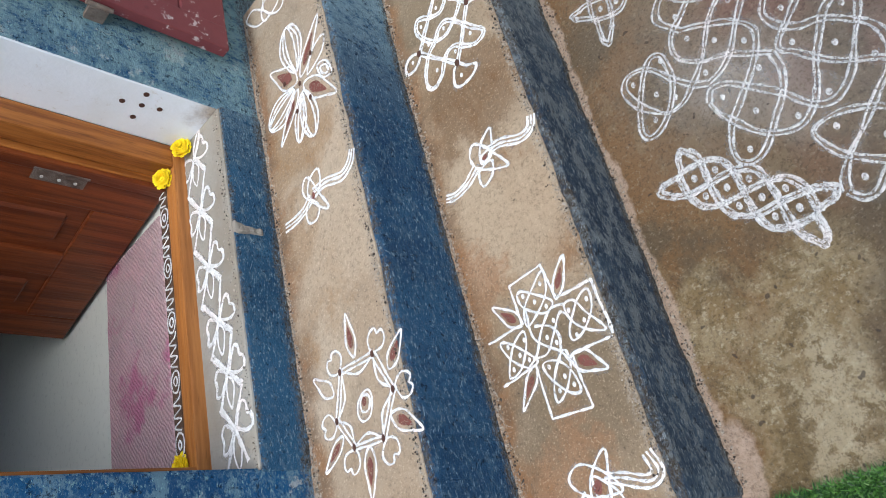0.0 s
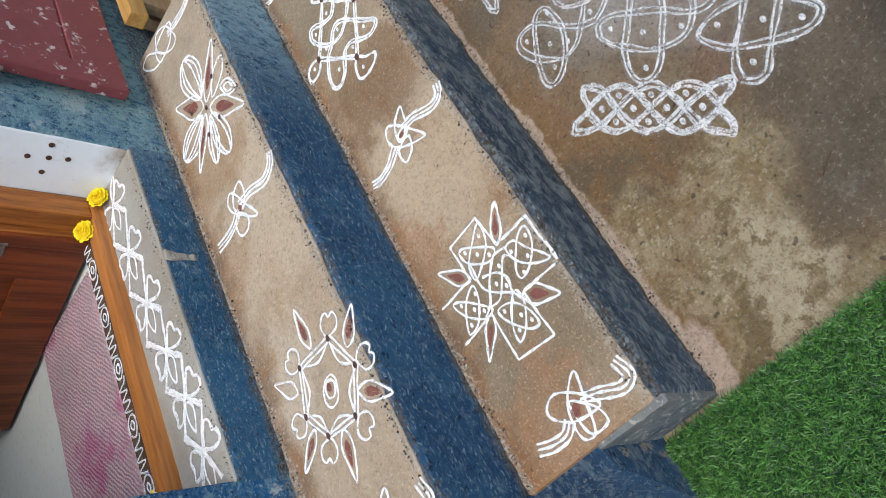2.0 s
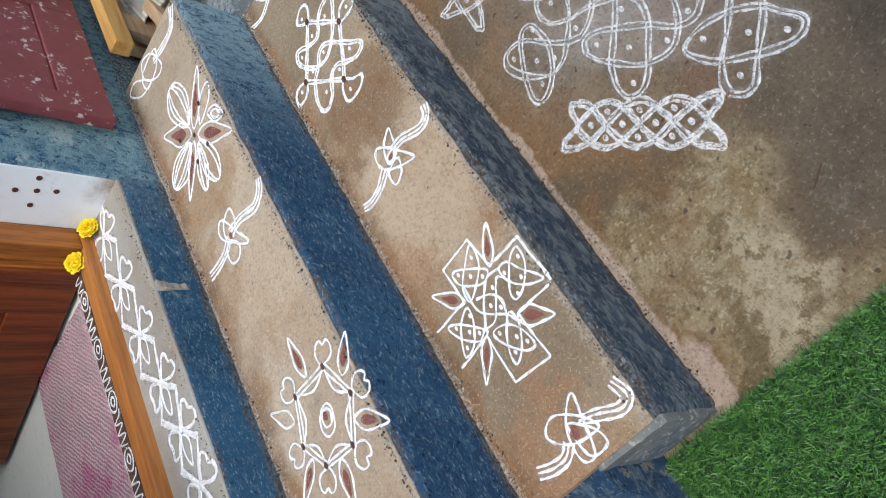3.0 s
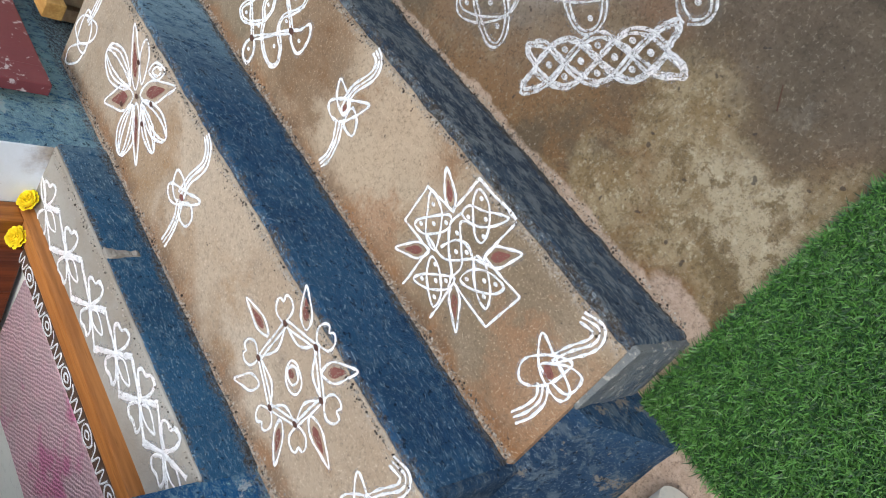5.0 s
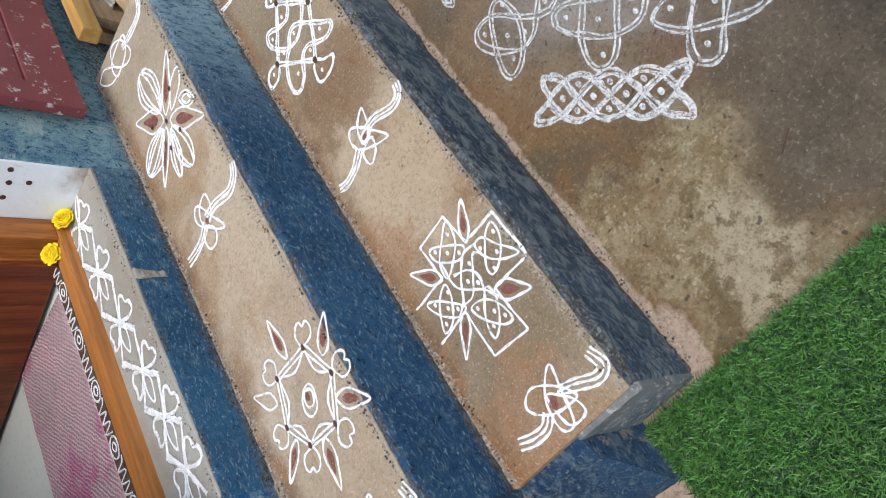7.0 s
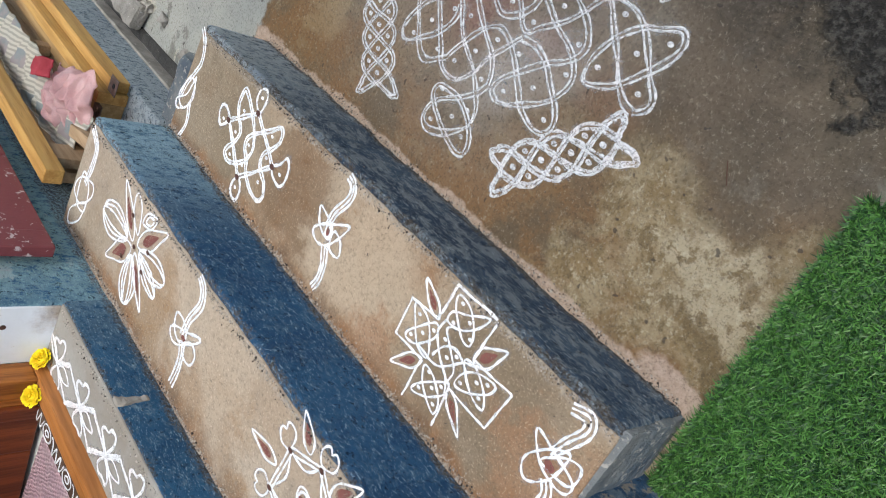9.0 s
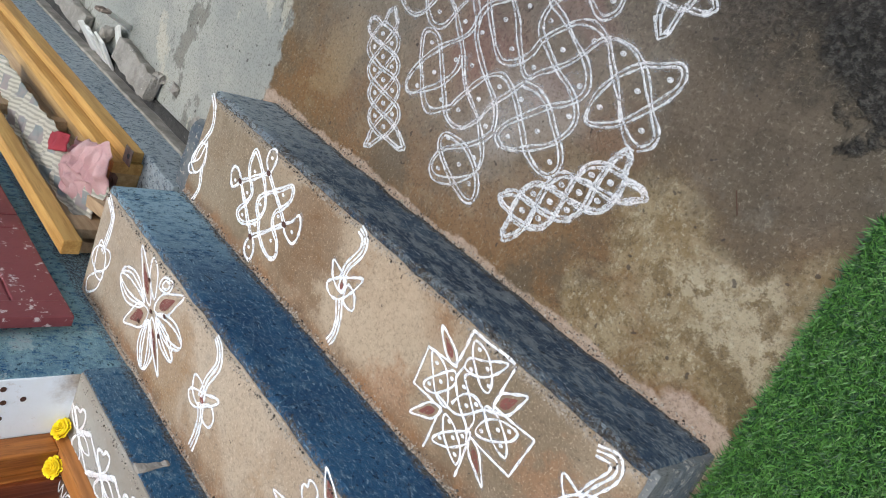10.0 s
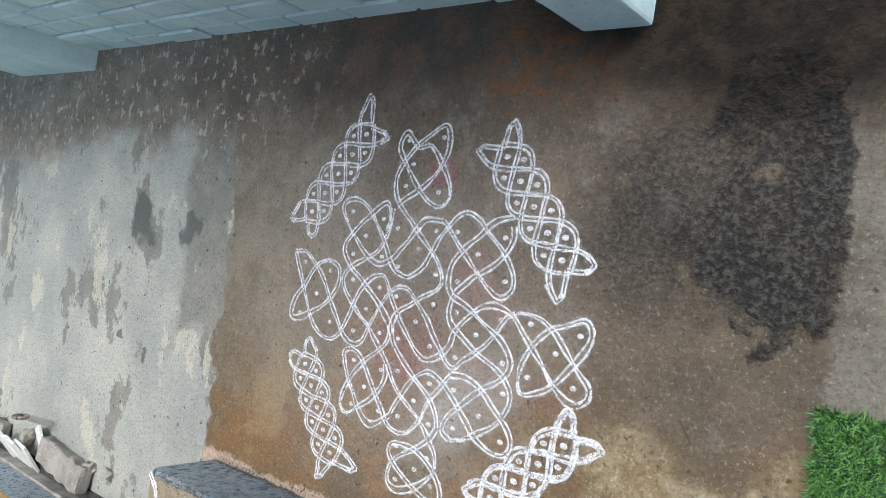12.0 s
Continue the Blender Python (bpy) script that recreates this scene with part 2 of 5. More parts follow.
    col = mix(calc(nt, "MULTIPLY", blot(nt, rough, 0.55, -1.02, 0.16, 0.10, 0, 0.5), ramp(nt, tex(nt, 24.0, 7.0, 0.72), 0.46, 0.56)), 0.8, col, (0.20, 0.085, 0.032))
    col = mix(blot(nt, rough, 0.92, -0.45, 0.46, 0.36, 0, 0.5), 0.32, col, (0.33, 0.285, 0.24))
    # trodden pink colour powder
    for cx, cy, ax, ay, amount in ((0.755, -0.775, 0.045, 0.035, 0.75), (0.82, -0.45, 0.10, 0.07, 0.35), (0.62, -0.55, 0.07, 0.05, 0.3), (0.62, -0.40, 0.06, 0.05, 0.35)):
        col = mix(blot(nt, rough, cx, cy, ax, ay, 0, 0.5), amount, col, (0.245, 0.105, 0.098))
    for cx, cy, ax, ay, amount in ((0.64, -0.36, 0.10, 0.08, 0.5), (0.70, -0.28, 0.08, 0.06, 0.4)):
        col = mix(blot(nt, rough, cx, cy, ax, ay, 0, 0.6), amount, col, (0.36, 0.32, 0.28))
    spots = calc(nt, "MULTIPLY", ramp(nt, tex(nt, 30.0, 5.0, 0.68, (1, 0.7, 1)), 0.575, 0.60), calc(nt, "MULTIPLY", ramp(nt, calc(nt, "ADD", ry, calc(nt, "MULTIPLY", calc(nt, "ABSOLUTE", calc(nt, "SUBTRACT", x, 1.95)), 0.12)), -0.70, -0.92), ramp(nt, rx, 1.0, 1.6)))
    col = mix(spots, 0.85, col, (0.40, 0.385, 0.32))
    # pale line of cement slurry along the foot of the steps, wider at the near corner
    mx, my = axes(nt, mild)
    slurry = calc(nt, "MAXIMUM", calc(nt, "MULTIPLY", ramp(nt, my, -0.034, -0.024), calc(nt, "MULTIPLY", calc(nt, "SUBTRACT", 1.0, rim), ramp(nt, x, -0.36, -0.30))), blot(nt, mild, -0.01, -0.012, 0.13, 0.040, -14, 0.12))
    col = mix(slurry, 0.8, col, blend(nt, ramp(nt, tex(nt, 60.0, 7.0, 0.8), 0.42, 0.6), (0.54, 0.41, 0.32), (0.42, 0.31, 0.235)))
    grain = tex(nt, 140.0, 8.0, 0.82)
    col = mix(ramp(nt, grain, 0.5, 0.60), 0.44, col, (0.05, 0.037, 0.025))
    dry = calc(nt, "SUBTRACT", 1.0, calc(nt, "MAXIMUM", calc(nt, "MULTIPLY", open_, 0.7), foot))
    col = blend(nt, calc(nt, "MULTIPLY", ramp(nt, tex(nt, 110.0, 8.0, 0.85, (1.2, 1, 1)), 0.55, 0.62), calc(nt, "MULTIPLY", dry, 0.42)), col, (0.45, 0.385, 0.285))
    # standing damp, almost black and gritty, with a sharp outer edge
    pool = calc(nt, "MAXIMUM", calc(nt, "MAXIMUM", blot(nt, rough, 0.03, -0.72, 0.17, 0.14, 10, 0.2), blot(nt, rough, 0.05, -0.88, 0.17, 0.10, 0, 0.2)), calc(nt, "MAXIMUM", blot(nt, rough, 0.02, -0.57, 0.055, 0.06, 0, 0.2), calc(nt, "MULTIPLY", blot(nt, rough, 0.20, -0.76, 0.20, 0.17, 0, 0.5), 0.75)))
    pool = calc(nt, "MULTIPLY", pool, calc(nt, "SUBTRACT", 1.0, side))
    pool = calc(nt, "MULTIPLY", pool, ramp(nt, tex(nt, 6.0, 8.0, 0.7), 0.34, 0.46))
    col = mix(pool, 0.86, col, blend(nt, ramp(nt, tex(nt, 90.0, 5.0, 0.7), 0.45, 0.6), (0.019, 0.018, 0.017), (0.072, 0.066, 0.058)))
    # near-black blot in the floor colour, in the corner by the boundary pier
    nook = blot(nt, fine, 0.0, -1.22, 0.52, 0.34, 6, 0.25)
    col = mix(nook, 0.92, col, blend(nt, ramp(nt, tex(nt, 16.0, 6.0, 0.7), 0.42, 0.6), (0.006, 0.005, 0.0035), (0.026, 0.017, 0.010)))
    pits = ramp(nt, tex(nt, 40.0, 2.0, 0.5), 0.70, 0.72)
    col = mix(pits, 0.7, col, (0.05, 0.04, 0.035))
    nt.links.new(col, p.inputs["Base Color"])
    wet = calc(nt, "MULTIPLY", damp, ramp(nt, tex(nt, 3.0, 5.0), 0.35, 0.6))
    nt.links.new(calc(nt, "SUBTRACT", 0.78, calc(nt, "MULTIPLY", calc(nt, "MAXIMUM", calc(nt, "MULTIPLY", wet, 0.5), calc(nt, "MULTIPLY", pool, 0.5)), 0.3)), p.inputs["Roughness"])
    relief(nt, p, calc(nt, "ADD", calc(nt, "ADD", grain, calc(nt, "MULTIPLY", tex(nt, 40.0), 2.0)), calc(nt, "MULTIPLY", calc(nt, "MAXIMUM", pool, calc(nt, "MULTIPLY", foot, 0.5)), calc(nt, "MULTIPLY", tex(nt, 90.0, 3.0, 0.6), 5.0))), 0.0048)
    return m


def worn_blue(name, blue, deep, chalk, bare, chalk_at=0.6, bare_at=0.7, low=None, high=None):
    """Blue lime paint brushed on rough cement: chalky brush marks, bright flecks, pits, bare patches, and worn upper and lower edges."""
    m, nt, p = blank(name, 0.78)
    p.inputs["Specular IOR Level"].default_value = 0.2
    x, y, z = separate(nt)
    col = blend(nt, ramp(nt, tex(nt, 3.2, 6.0, 0.65), 0.38, 0.62), blue, deep)
    col = blend(nt, calc(nt, "MULTIPLY", ramp(nt, tex(nt, 80.0, 9.0, 0.85, (0.65, 1, 1)), 0.50, 0.60), 0.36), col, chalk)
    col = blend(nt, calc(nt, "MULTIPLY", ramp(nt, tex(nt, 24.0, 9.0, 0.80, (0.75, 1, 1.2)), chalk_at - 0.03, chalk_at + 0.04), 0.75), col, chalk)
    col = blend(nt, ramp(nt, tex(nt, 11.0, 9.0, 0.78), bare_at, bare_at + 0.03), col, bare)
    fine = tex(nt, 170.0, 8.0, 0.85, (0.7, 1, 1))
    if low is not None:
        rag = calc(nt, "ADD", calc(nt, "MULTIPLY", calc(nt, "SUBTRACT", tex(nt, 13.0, 6.0, 0.7), 0.5), 0.05), calc(nt, "MULTIPLY", calc(nt, "SUBTRACT", tex(nt, 110.0, 8.0, 0.85), 0.5), 0.07))
        zz = calc(nt, "ADD", z, rag)
        worn = blend(nt, ramp(nt, fine, 0.44, 0.54), bare, tuple(c * 0.22 for c in bare))
        end = calc(nt, "MULTIPLY", ramp(nt, calc(nt, "ADD", x, calc(nt, "MULTIPLY", rag, 4.0)), 0.85, 1.45), 0.95)
        col = blend(nt, calc(nt, "MULTIPLY", end, ramp(nt, tex(nt, 60.0, 8.0, 0.8, (1, 1, 0.6)), 0.36, 0.54)), col, tuple(min(0.7, c * 1.7) for c in chalk))
        col = blend(nt, calc(nt, "MULTIPLY", ramp(nt, zz, low + 0.024, low + 0.006), ramp(nt, fine, 0.42, 0.50)), col, worn)
        col = blend(nt, calc(nt, "MULTIPLY", ramp(nt, zz, high - 0.014, high - 0.002), ramp(nt, fine, 0.43, 0.50)), col, worn)
    col = blend(nt, calc(nt, "MULTIPLY", ramp(nt, tex(nt, 70.0, 6.0, 0.8), 0.575, 0.61), 0.8), col, tuple(c * 0.22 for c in deep))
    fleck = ramp(nt, tex(nt, 190.0, 5.0, 0.75, (0.45, 1, 1.2)), 0.585, 0.615)
    col = blend(nt, calc(nt, "MULTIPLY", fleck, 0.75), col, tuple(min(0.75, c * 1.7) for c in chalk))
    nt.links.new(col, p.inputs["Base Color"])
    relief(nt, p, calc(nt, "ADD", fine, calc(nt, "MULTIPLY", tex(nt, 55.0, 7.0, 0.8, (0.7, 1, 1)), 2.4)), 0.0080)
    return m


def timber(name, light, dark, rough=0.5, warp=(1.5, 26, 26)):
    m, nt, p = blank(name, rough)
    col = blend(nt, ramp(nt, tex(nt, 2.0, 7.0, 0.65, warp), 0.36, 0.64), light, dark)
    col = blend(nt, calc(nt, "MULTIPLY", ramp(nt, tex(nt, 7.0, 6.0, 0.7, warp), 0.55, 0.7), 0.6), col, tuple(c * 0.45 for c in dark))
    nt.links.new(col, p.inputs["Base Color"])
    relief(nt, p, tex(nt, 5.0, 5.0, 0.6, warp), 0.0012)
    return m


def powder(name, colour, cover, scale=420.0, most=1.0, soft=0.08):
    """Dry powder strewn by hand: grains with gaps between them."""
    m, nt, p = blank(name, 0.95)
    col = blend(nt, ramp(nt, tex(nt, 60.0, 4.0, 0.6), 0.35, 0.65), colour, tuple(c * 0.82 for c in colour))
    col = blend(nt, calc(nt, "MULTIPLY", ramp(nt, tex(nt, 12.0, 4.0, 0.6), 0.50, 0.64), 0.5), col, (colour[0], colour[1] * 0.90, colour[2] * 0.87))
    nt.links.new(col, p.inputs["Base Color"])
    relief(nt, p, tex(nt, 500.0, 3.0, 0.7), 0.0005)
    grain = calc(nt, "ADD", calc(nt, "MULTIPLY", tex(nt, scale, 3.0, 0.7), 0.6), calc(nt, "MULTIPLY", tex(nt, 70.0, 4.0, 0.7), 0.4))
    nt.links.new(calc(nt, "MULTIPLY", ramp(nt, grain, 0.58 - cover * 0.3, 0.58 + soft - cover * 0.3), most), p.inputs["Alpha"])
    return m


M = {
    "ground": yard_ground(),
    "tread_low": cement("tread_cement_low", (0.285, 0.195, 0.112), (0.43, 0.33, 0.225), (0.245, 0.125, 0.052), (0.165, 0.122, 0.072), 0.30, ((0.62, 0.13, 0.19, 0.85, (0.47, 0.36, 0.245)), (0.90, 0.13, 0.16, 0.75, (0.185, 0.108, 0.052)), (1.28, 0.15, 0.30, 0.65, (0.19, 0.148, 0.094)), (0.24, 0.12, 0.20, 0.7, (0.185, 0.138, 0.085)), (0.04, 0.20, 0.14, 0.6, (0.32, 0.165, 0.080)), (0.50, 0.27, 0.10, 0.6, (0.33, 0.17, 0.085)))),
    "tread_high": cement("tread_cement_high", (0.42, 0.315, 0.215), (0.50, 0.405, 0.30), (0.34, 0.205, 0.10), (0.30, 0.235, 0.17), 0.605, ((0.95, 0.50, 0.14, 0.6, (0.32, 0.20, 0.10)), (0.66, 0.42, 0.20, 0.5, (0.53, 0.43, 0.315)), (1.35, 0.45, 0.2, 0.5, (0.30, 0.245, 0.175)), (0.12, 0.5, 0.2, 0.45, (0.33, 0.225, 0.135)), (0.72, 0.56, 0.10, 0.5, (0.30, 0.17, 0.075)))),
    "landing": surface("landing_cement", (0.36, 0.34, 0.30), (0.29, 0.25, 0.20), 5.0, 140.0, (0.45, 0.41, 0.36), 0.62, 0.8),
    "blue": worn_blue("blue_paint", (0.040, 0.105, 0.20), (0.024, 0.066, 0.135), (0.18, 0.23, 0.27), (0.33, 0.29, 0.24), 0.54, 0.58),
    "blue_mid": worn_blue("blue_riser_paint", (0.042, 0.140, 0.275), (0.022, 0.082, 0.185), (0.25, 0.36, 0.44), (0.40, 0.35, 0.29), low=0.19, high=0.39),
    "blue_top": worn_blue("blue_door_riser_paint", (0.048, 0.165, 0.31), (0.028, 0.105, 0.21), (0.26, 0.37, 0.44), (0.36, 0.33, 0.29), low=0.39, high=0.50),
    "blue_worn": worn_blue("grey_blue_paint", (0.070, 0.116, 0.175), (0.038, 0.066, 0.110), (0.29, 0.325, 0.34), (0.31, 0.26, 0.205), 0.52, 0.64, low=0.0, high=0.19),
    "blue_wall": worn_blue("blue_wall_paint", (0.022, 0.155, 0.37), (0.015, 0.10, 0.26), (0.27, 0.45, 0.56), (0.58, 0.64, 0.66), 0.52, 0.578, low=0.39, high=9.0),
    "side": surface("bare_side_cement", (0.20, 0.20, 0.185), (0.085, 0.105, 0.125), 9.0, 120.0, (0.38, 0.35, 0.30), 0.56, 0.85, 0.006),
    "plain": surface("inner_wall_paint", (0.78, 0.79, 0.74), (0.72, 0.73, 0.68), 2.0, 80.0),
    "tile": surface("floor_tile", (0.82, 0.82, 0.74), (0.75, 0.76, 0.69), 1.6, 60.0, rough=0.35, dist=0.0003),
    "sill": timber("varnished_orange_sill", (0.50, 0.20, 0.055), (0.34, 0.125, 0.032), 0.4),
    "jamb": timber("varnished_jamb", (0.44, 0.16, 0.035), (0.22, 0.07, 0.016), 0.4, (26, 26, 1.5)),
    "door": timber("dark_door_wood", (0.24, 0.060, 0.017), (0.125, 0.028, 0.010), 0.35, (26, 26, 1.5)),
    "dark": surface("dark_brown_wood", (0.11, 0.06, 0.035), (0.07, 0.035, 0.02), 8.0, 90.0),
    "maroon": surface("maroon_gloss_paint", (0.215, 0.055, 0.058), (0.15, 0.036, 0.040), 3.0, 60.0, (0.60, 0.50, 0.48), 0.575, 0.5, 0.001, fleck_scale=30.0),
    "yellow": timber("yellow_timber", (0.56, 0.33, 0.10), (0.40, 0.21, 0.055), 0.5, (1.5, 26, 26)),
    "yellow_dull": timber("dull_yellow_timber", (0.50, 0.33, 0.15), (0.36, 0.22, 0.09), 0.6, (1.5, 26, 26)),
    "board": timber("old_board", (0.44, 0.31, 0.18), (0.31, 0.20, 0.11), 0.7, (1.5, 26, 26)),
    "metal": surface("rusty_steel", (0.30, 0.25, 0.21), (0.16, 0.11, 0.085), 20.0, 120.0, rough=0.55, metal=0.6),
    "teal": surface("teal_lime_paint", (0.70, 0.82, 0.76), (0.58, 0.71, 0.66), 4.0, 80.0, (0.72, 0.80, 0.78), 0.64, 0.8, 0.003),
    "joint": surface("dark_joint", (0.03, 0.04, 0.04), (0.02, 0.026, 0.026), 12.0),
    "grass_base": surface("carpet_backing", (0.008, 0.026, 0.008), (0.006, 0.018, 0.006), 10.0, 200.0),
    "powder": powder("white_rice_powder", (0.86, 0.85, 0.845), 0.74, 520.0, 1.0, 0.12),
    "powder_floor": powder("trodden_rice_powder", (0.78, 0.77, 0.76), 0.82, 300.0, 0.80, 0.24),
    "haze": powder("thin_white_powder", (0.64, 0.63, 0.62), 0.50, 300.0, 0.46, 0.24),
    "red": powder("red_ochre_powder", (0.22, 0.085, 0.068), 0.60),
    "pvc": surface("cream_plastic", (0.66, 0.60, 0.50), (0.60, 0.54, 0.45), 3.0, 50.0, rough=0.4, dist=0.0003),
    "petal": surface("yellow_petals", (1.0, 0.82, 0.02), (0.98, 0.72, 0.015), 90.0, 20.0, rough=0.7, dist=0.0002),
    "pink": surface("pink_cloth", (0.82, 0.58, 0.56), (0.72, 0.44, 0.43), 14.0, 300.0, rough=0.95, dist=0.001),
    "redcloth": surface("red_cloth", (0.62, 0.10, 0.13), (0.5, 0.08, 0.10), 14.0, 300.0, rough=0.95),
    # shadow of the gutter as a dark colour, with paler debris flecks
    "gutter_shadow": surface("gutter_shadow_tone", (0.060, 0.056, 0.05), (0.03, 0.028, 0.025), 14.0, 120.0, (0.25, 0.24, 0.22), 0.62, 0.9, 0.005),
    "rubble": surface("broken_mortar", (0.34, 0.31, 0.27), (0.22, 0.20, 0.17), 16.0, 120.0, (0.5, 0.48, 0.44), 0.62, 0.9, 0.004),
    "shard": surface("white_tile_shard", (0.72, 0.71, 0.66), (0.62, 0.6, 0.55), 8.0, 90.0, rough=0.5),
    "mark": surface("brown_paste", (0.10, 0.045, 0.03), (0.07, 0.03, 0.02), 60.0, 150.0),
}


def grass_blades():
    m, nt, p = blank("plastic_grass", 0.45)
    g = nt.nodes.new("ShaderNodeNewGeometry")
    r = g.outputs["Random Per Island"]
    col = blend(nt, ramp(nt, r, 0.1, 0.9), (0.010, 0.042, 0.008), (0.085, 0.205, 0.036))
    col = blend(nt, ramp(nt, r, 0.955, 0.965), col, (0.13, 0.22, 0.07))
    nt.links.new(col, p.inputs["Base Color"])
    return m


def checked_cloth():
    m, nt, p = blank("checked_cloth", 0.95)
    x, y, z = separate(nt)
    rows = ramp(nt, calc(nt, "SINE", calc(nt, "MULTIPLY", calc(nt, "ADD", x, calc(nt, "MULTIPLY", y, 0.3)), 44.0)), -0.25, -0.05)
    cols = ramp(nt, calc(nt, "SINE", calc(nt, "MULTIPLY", calc(nt, "ADD", y, calc(nt, "MULTIPLY", x, -0.2)), 62.0)), -0.15, 0.05)
    fine = ramp(nt, calc(nt, "SINE", calc(nt, "MULTIPLY", calc(nt, "ADD", y, calc(nt, "MULTIPLY", x, -0.2)), 420.0)), -0.2, 0.5)
    a = blend(nt, fine, (0.74, 0.70, 0.60), (0.52, 0.49, 0.40))
    b = blend(nt, ramp(nt, tex(nt, 9.0), 0.45, 0.55), (0.36, 0.39, 0.38), (0.46, 0.40, 0.38))
    col = blend(nt, calc(nt, "MULTIPLY", rows, cols), a, b)
    nt.links.new(col, p.inputs["Base Color"])
    relief(nt, p, tex(nt, 300.0), 0.001)
    return m


def crumbs():
    m, nt, p = blank("mortar_crumbs", 0.95)
    r = nt.nodes.new("ShaderNodeNewGeometry").outputs["Random Per Island"]
    col = blend(nt, ramp(nt, r, 0.0, 1.0), (0.035, 0.026, 0.02), (0.46, 0.40, 0.33))
    nt.links.new(col, p.inputs["Base Color"])
    return m


def woven_mat():
    """Coarse ribbed weave, faded pink with magenta blotches."""
    m, nt, p = blank("pink_woven_mat", 0.95)
    x, y, z = separate(nt)
    col = blend(nt, ramp(nt, tex(nt, 4.0, 6.0, 0.65), 0.4, 0.6), (0.70, 0.45, 0.48), (0.60, 0.43, 0.44))
    col = blend(nt, calc(nt, "MULTIPLY", ramp(nt, tex(nt, 3.0, 7.0, 0.7), 0.52, 0.62), 0.8), col, (0.58, 0.16, 0.30))
    rib = calc(nt, "MULTIPLY", calc(nt, "SINE", calc(nt, "ADD", calc(nt, "MULTIPLY", x, 420.0), calc(nt, "MULTIPLY", tex(nt, 30.0), 9.0))), calc(nt, "SINE", calc(nt, "ADD", calc(nt, "MULTIPLY", y, 520.0), calc(nt, "MULTIPLY", tex(nt, 40.0), 8.0))))
    col = blend(nt, calc(nt, "MULTIPLY", ramp(nt, rib, 0.1, -0.7), 0.32), col, (0.26, 0.14, 0.16))
    nt.links.new(col, p.inputs["Base Color"])
    relief(nt, p, calc(nt, "ADD", rib, tex(nt, 150.0)), 0.003)
    return m


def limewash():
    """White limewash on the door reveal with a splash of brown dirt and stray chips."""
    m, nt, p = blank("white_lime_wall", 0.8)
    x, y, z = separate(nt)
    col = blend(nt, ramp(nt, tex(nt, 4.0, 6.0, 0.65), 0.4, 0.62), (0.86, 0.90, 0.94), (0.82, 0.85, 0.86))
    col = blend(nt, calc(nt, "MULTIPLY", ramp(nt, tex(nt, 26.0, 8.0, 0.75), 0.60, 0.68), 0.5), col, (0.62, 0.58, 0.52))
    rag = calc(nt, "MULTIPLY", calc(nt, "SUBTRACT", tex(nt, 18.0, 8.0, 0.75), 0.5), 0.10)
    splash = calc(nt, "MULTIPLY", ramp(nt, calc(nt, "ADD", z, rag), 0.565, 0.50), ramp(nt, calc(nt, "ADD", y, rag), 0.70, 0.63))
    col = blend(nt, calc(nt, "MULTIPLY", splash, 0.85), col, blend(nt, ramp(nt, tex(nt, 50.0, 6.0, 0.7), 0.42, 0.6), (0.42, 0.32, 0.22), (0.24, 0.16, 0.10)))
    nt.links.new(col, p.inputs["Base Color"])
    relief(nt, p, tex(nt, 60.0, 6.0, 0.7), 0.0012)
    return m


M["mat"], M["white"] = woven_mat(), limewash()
M["blade"], M["check"], M["grit"] = grass_blades(), checked_cloth(), crumbs()


# ---- mesh helpers ----
def link(name, bm, material, parent=None, label="", smooth=False):
    me = bpy.data.meshes.new(name)
    bm.normal_update()
    if smooth:
        for f in bm.faces:
            f.smooth = True
    bm.to_mesh(me)
    bm.free()
    me.materials.append(material)
    ob = new(name, me)
    if parent:
        ob.parent = parent
    if label:
        ob["label"] = label
    return ob


def part(name, bm, material, parent, label="", smooth=False):
    return link(name, bm, material, parent, label, smooth)


def thing(name, label, category, group="", kind=""):
    return tagged(new(name), label, category, group, kind)


def box(x0, x1, y0, y1, z0, z1, bevel=0.004, cuts=0, amp=0.0, seed=0.0, bm=None, m=None, seg=2):
    """A box with rounded edges; cuts splits it along its longest side, amp roughens it as worn cement."""
    bm2 = bmesh.new()
    bmesh.ops.create_cube(bm2, size=1.0)
    bmesh.ops.scale(bm2, vec=(x1 - x0, y1 - y0, z1 - z0), verts=bm2.verts)
    bmesh.ops.translate(bm2, vec=((x0 + x1) / 2, (y0 + y1) / 2, (z0 + z1) / 2), verts=bm2.verts)
    if bevel:
        bmesh.ops.bevel(bm2, geom=bm2.edges[:], offset=bevel, segments=seg, affect="EDGES", profile=0.6)
    if cuts:
        size = (x1 - x0, y1 - y0, z1 - z0)
        ax = size.index(max(size))
        lo = (x0, y0, z0)[ax]
        no = Vector((ax == 0, ax == 1, ax == 2))
        for i in range(1, cuts):
            co = no * (lo + size[ax] * i / cuts)
            bmesh.ops.bisect_plane(bm2, geom=bm2.verts[:] + bm2.edges[:] + bm2.faces[:], plane_co=co, plane_no=no)
    if amp:
        for v in bm2.verts:
            q = v.co * 22 + Vector((seed, seed * 2.1, 0))
            d = noise.noise_vector(q) * amp + noise.noise_vector(q * 4) * amp * 0.5
            v.co += Vector((d.x, d.y, d.z * 0.25))
    if m is not None:
        bm2.transform(m)
    if bm is None:
        return bm2
    me = bpy.data.meshes.new("tmp")
    bm2.to_mesh(me)
    bm2.free()
    bm.from_mesh(me)
    bpy.data.meshes.remove(me)
    return bm


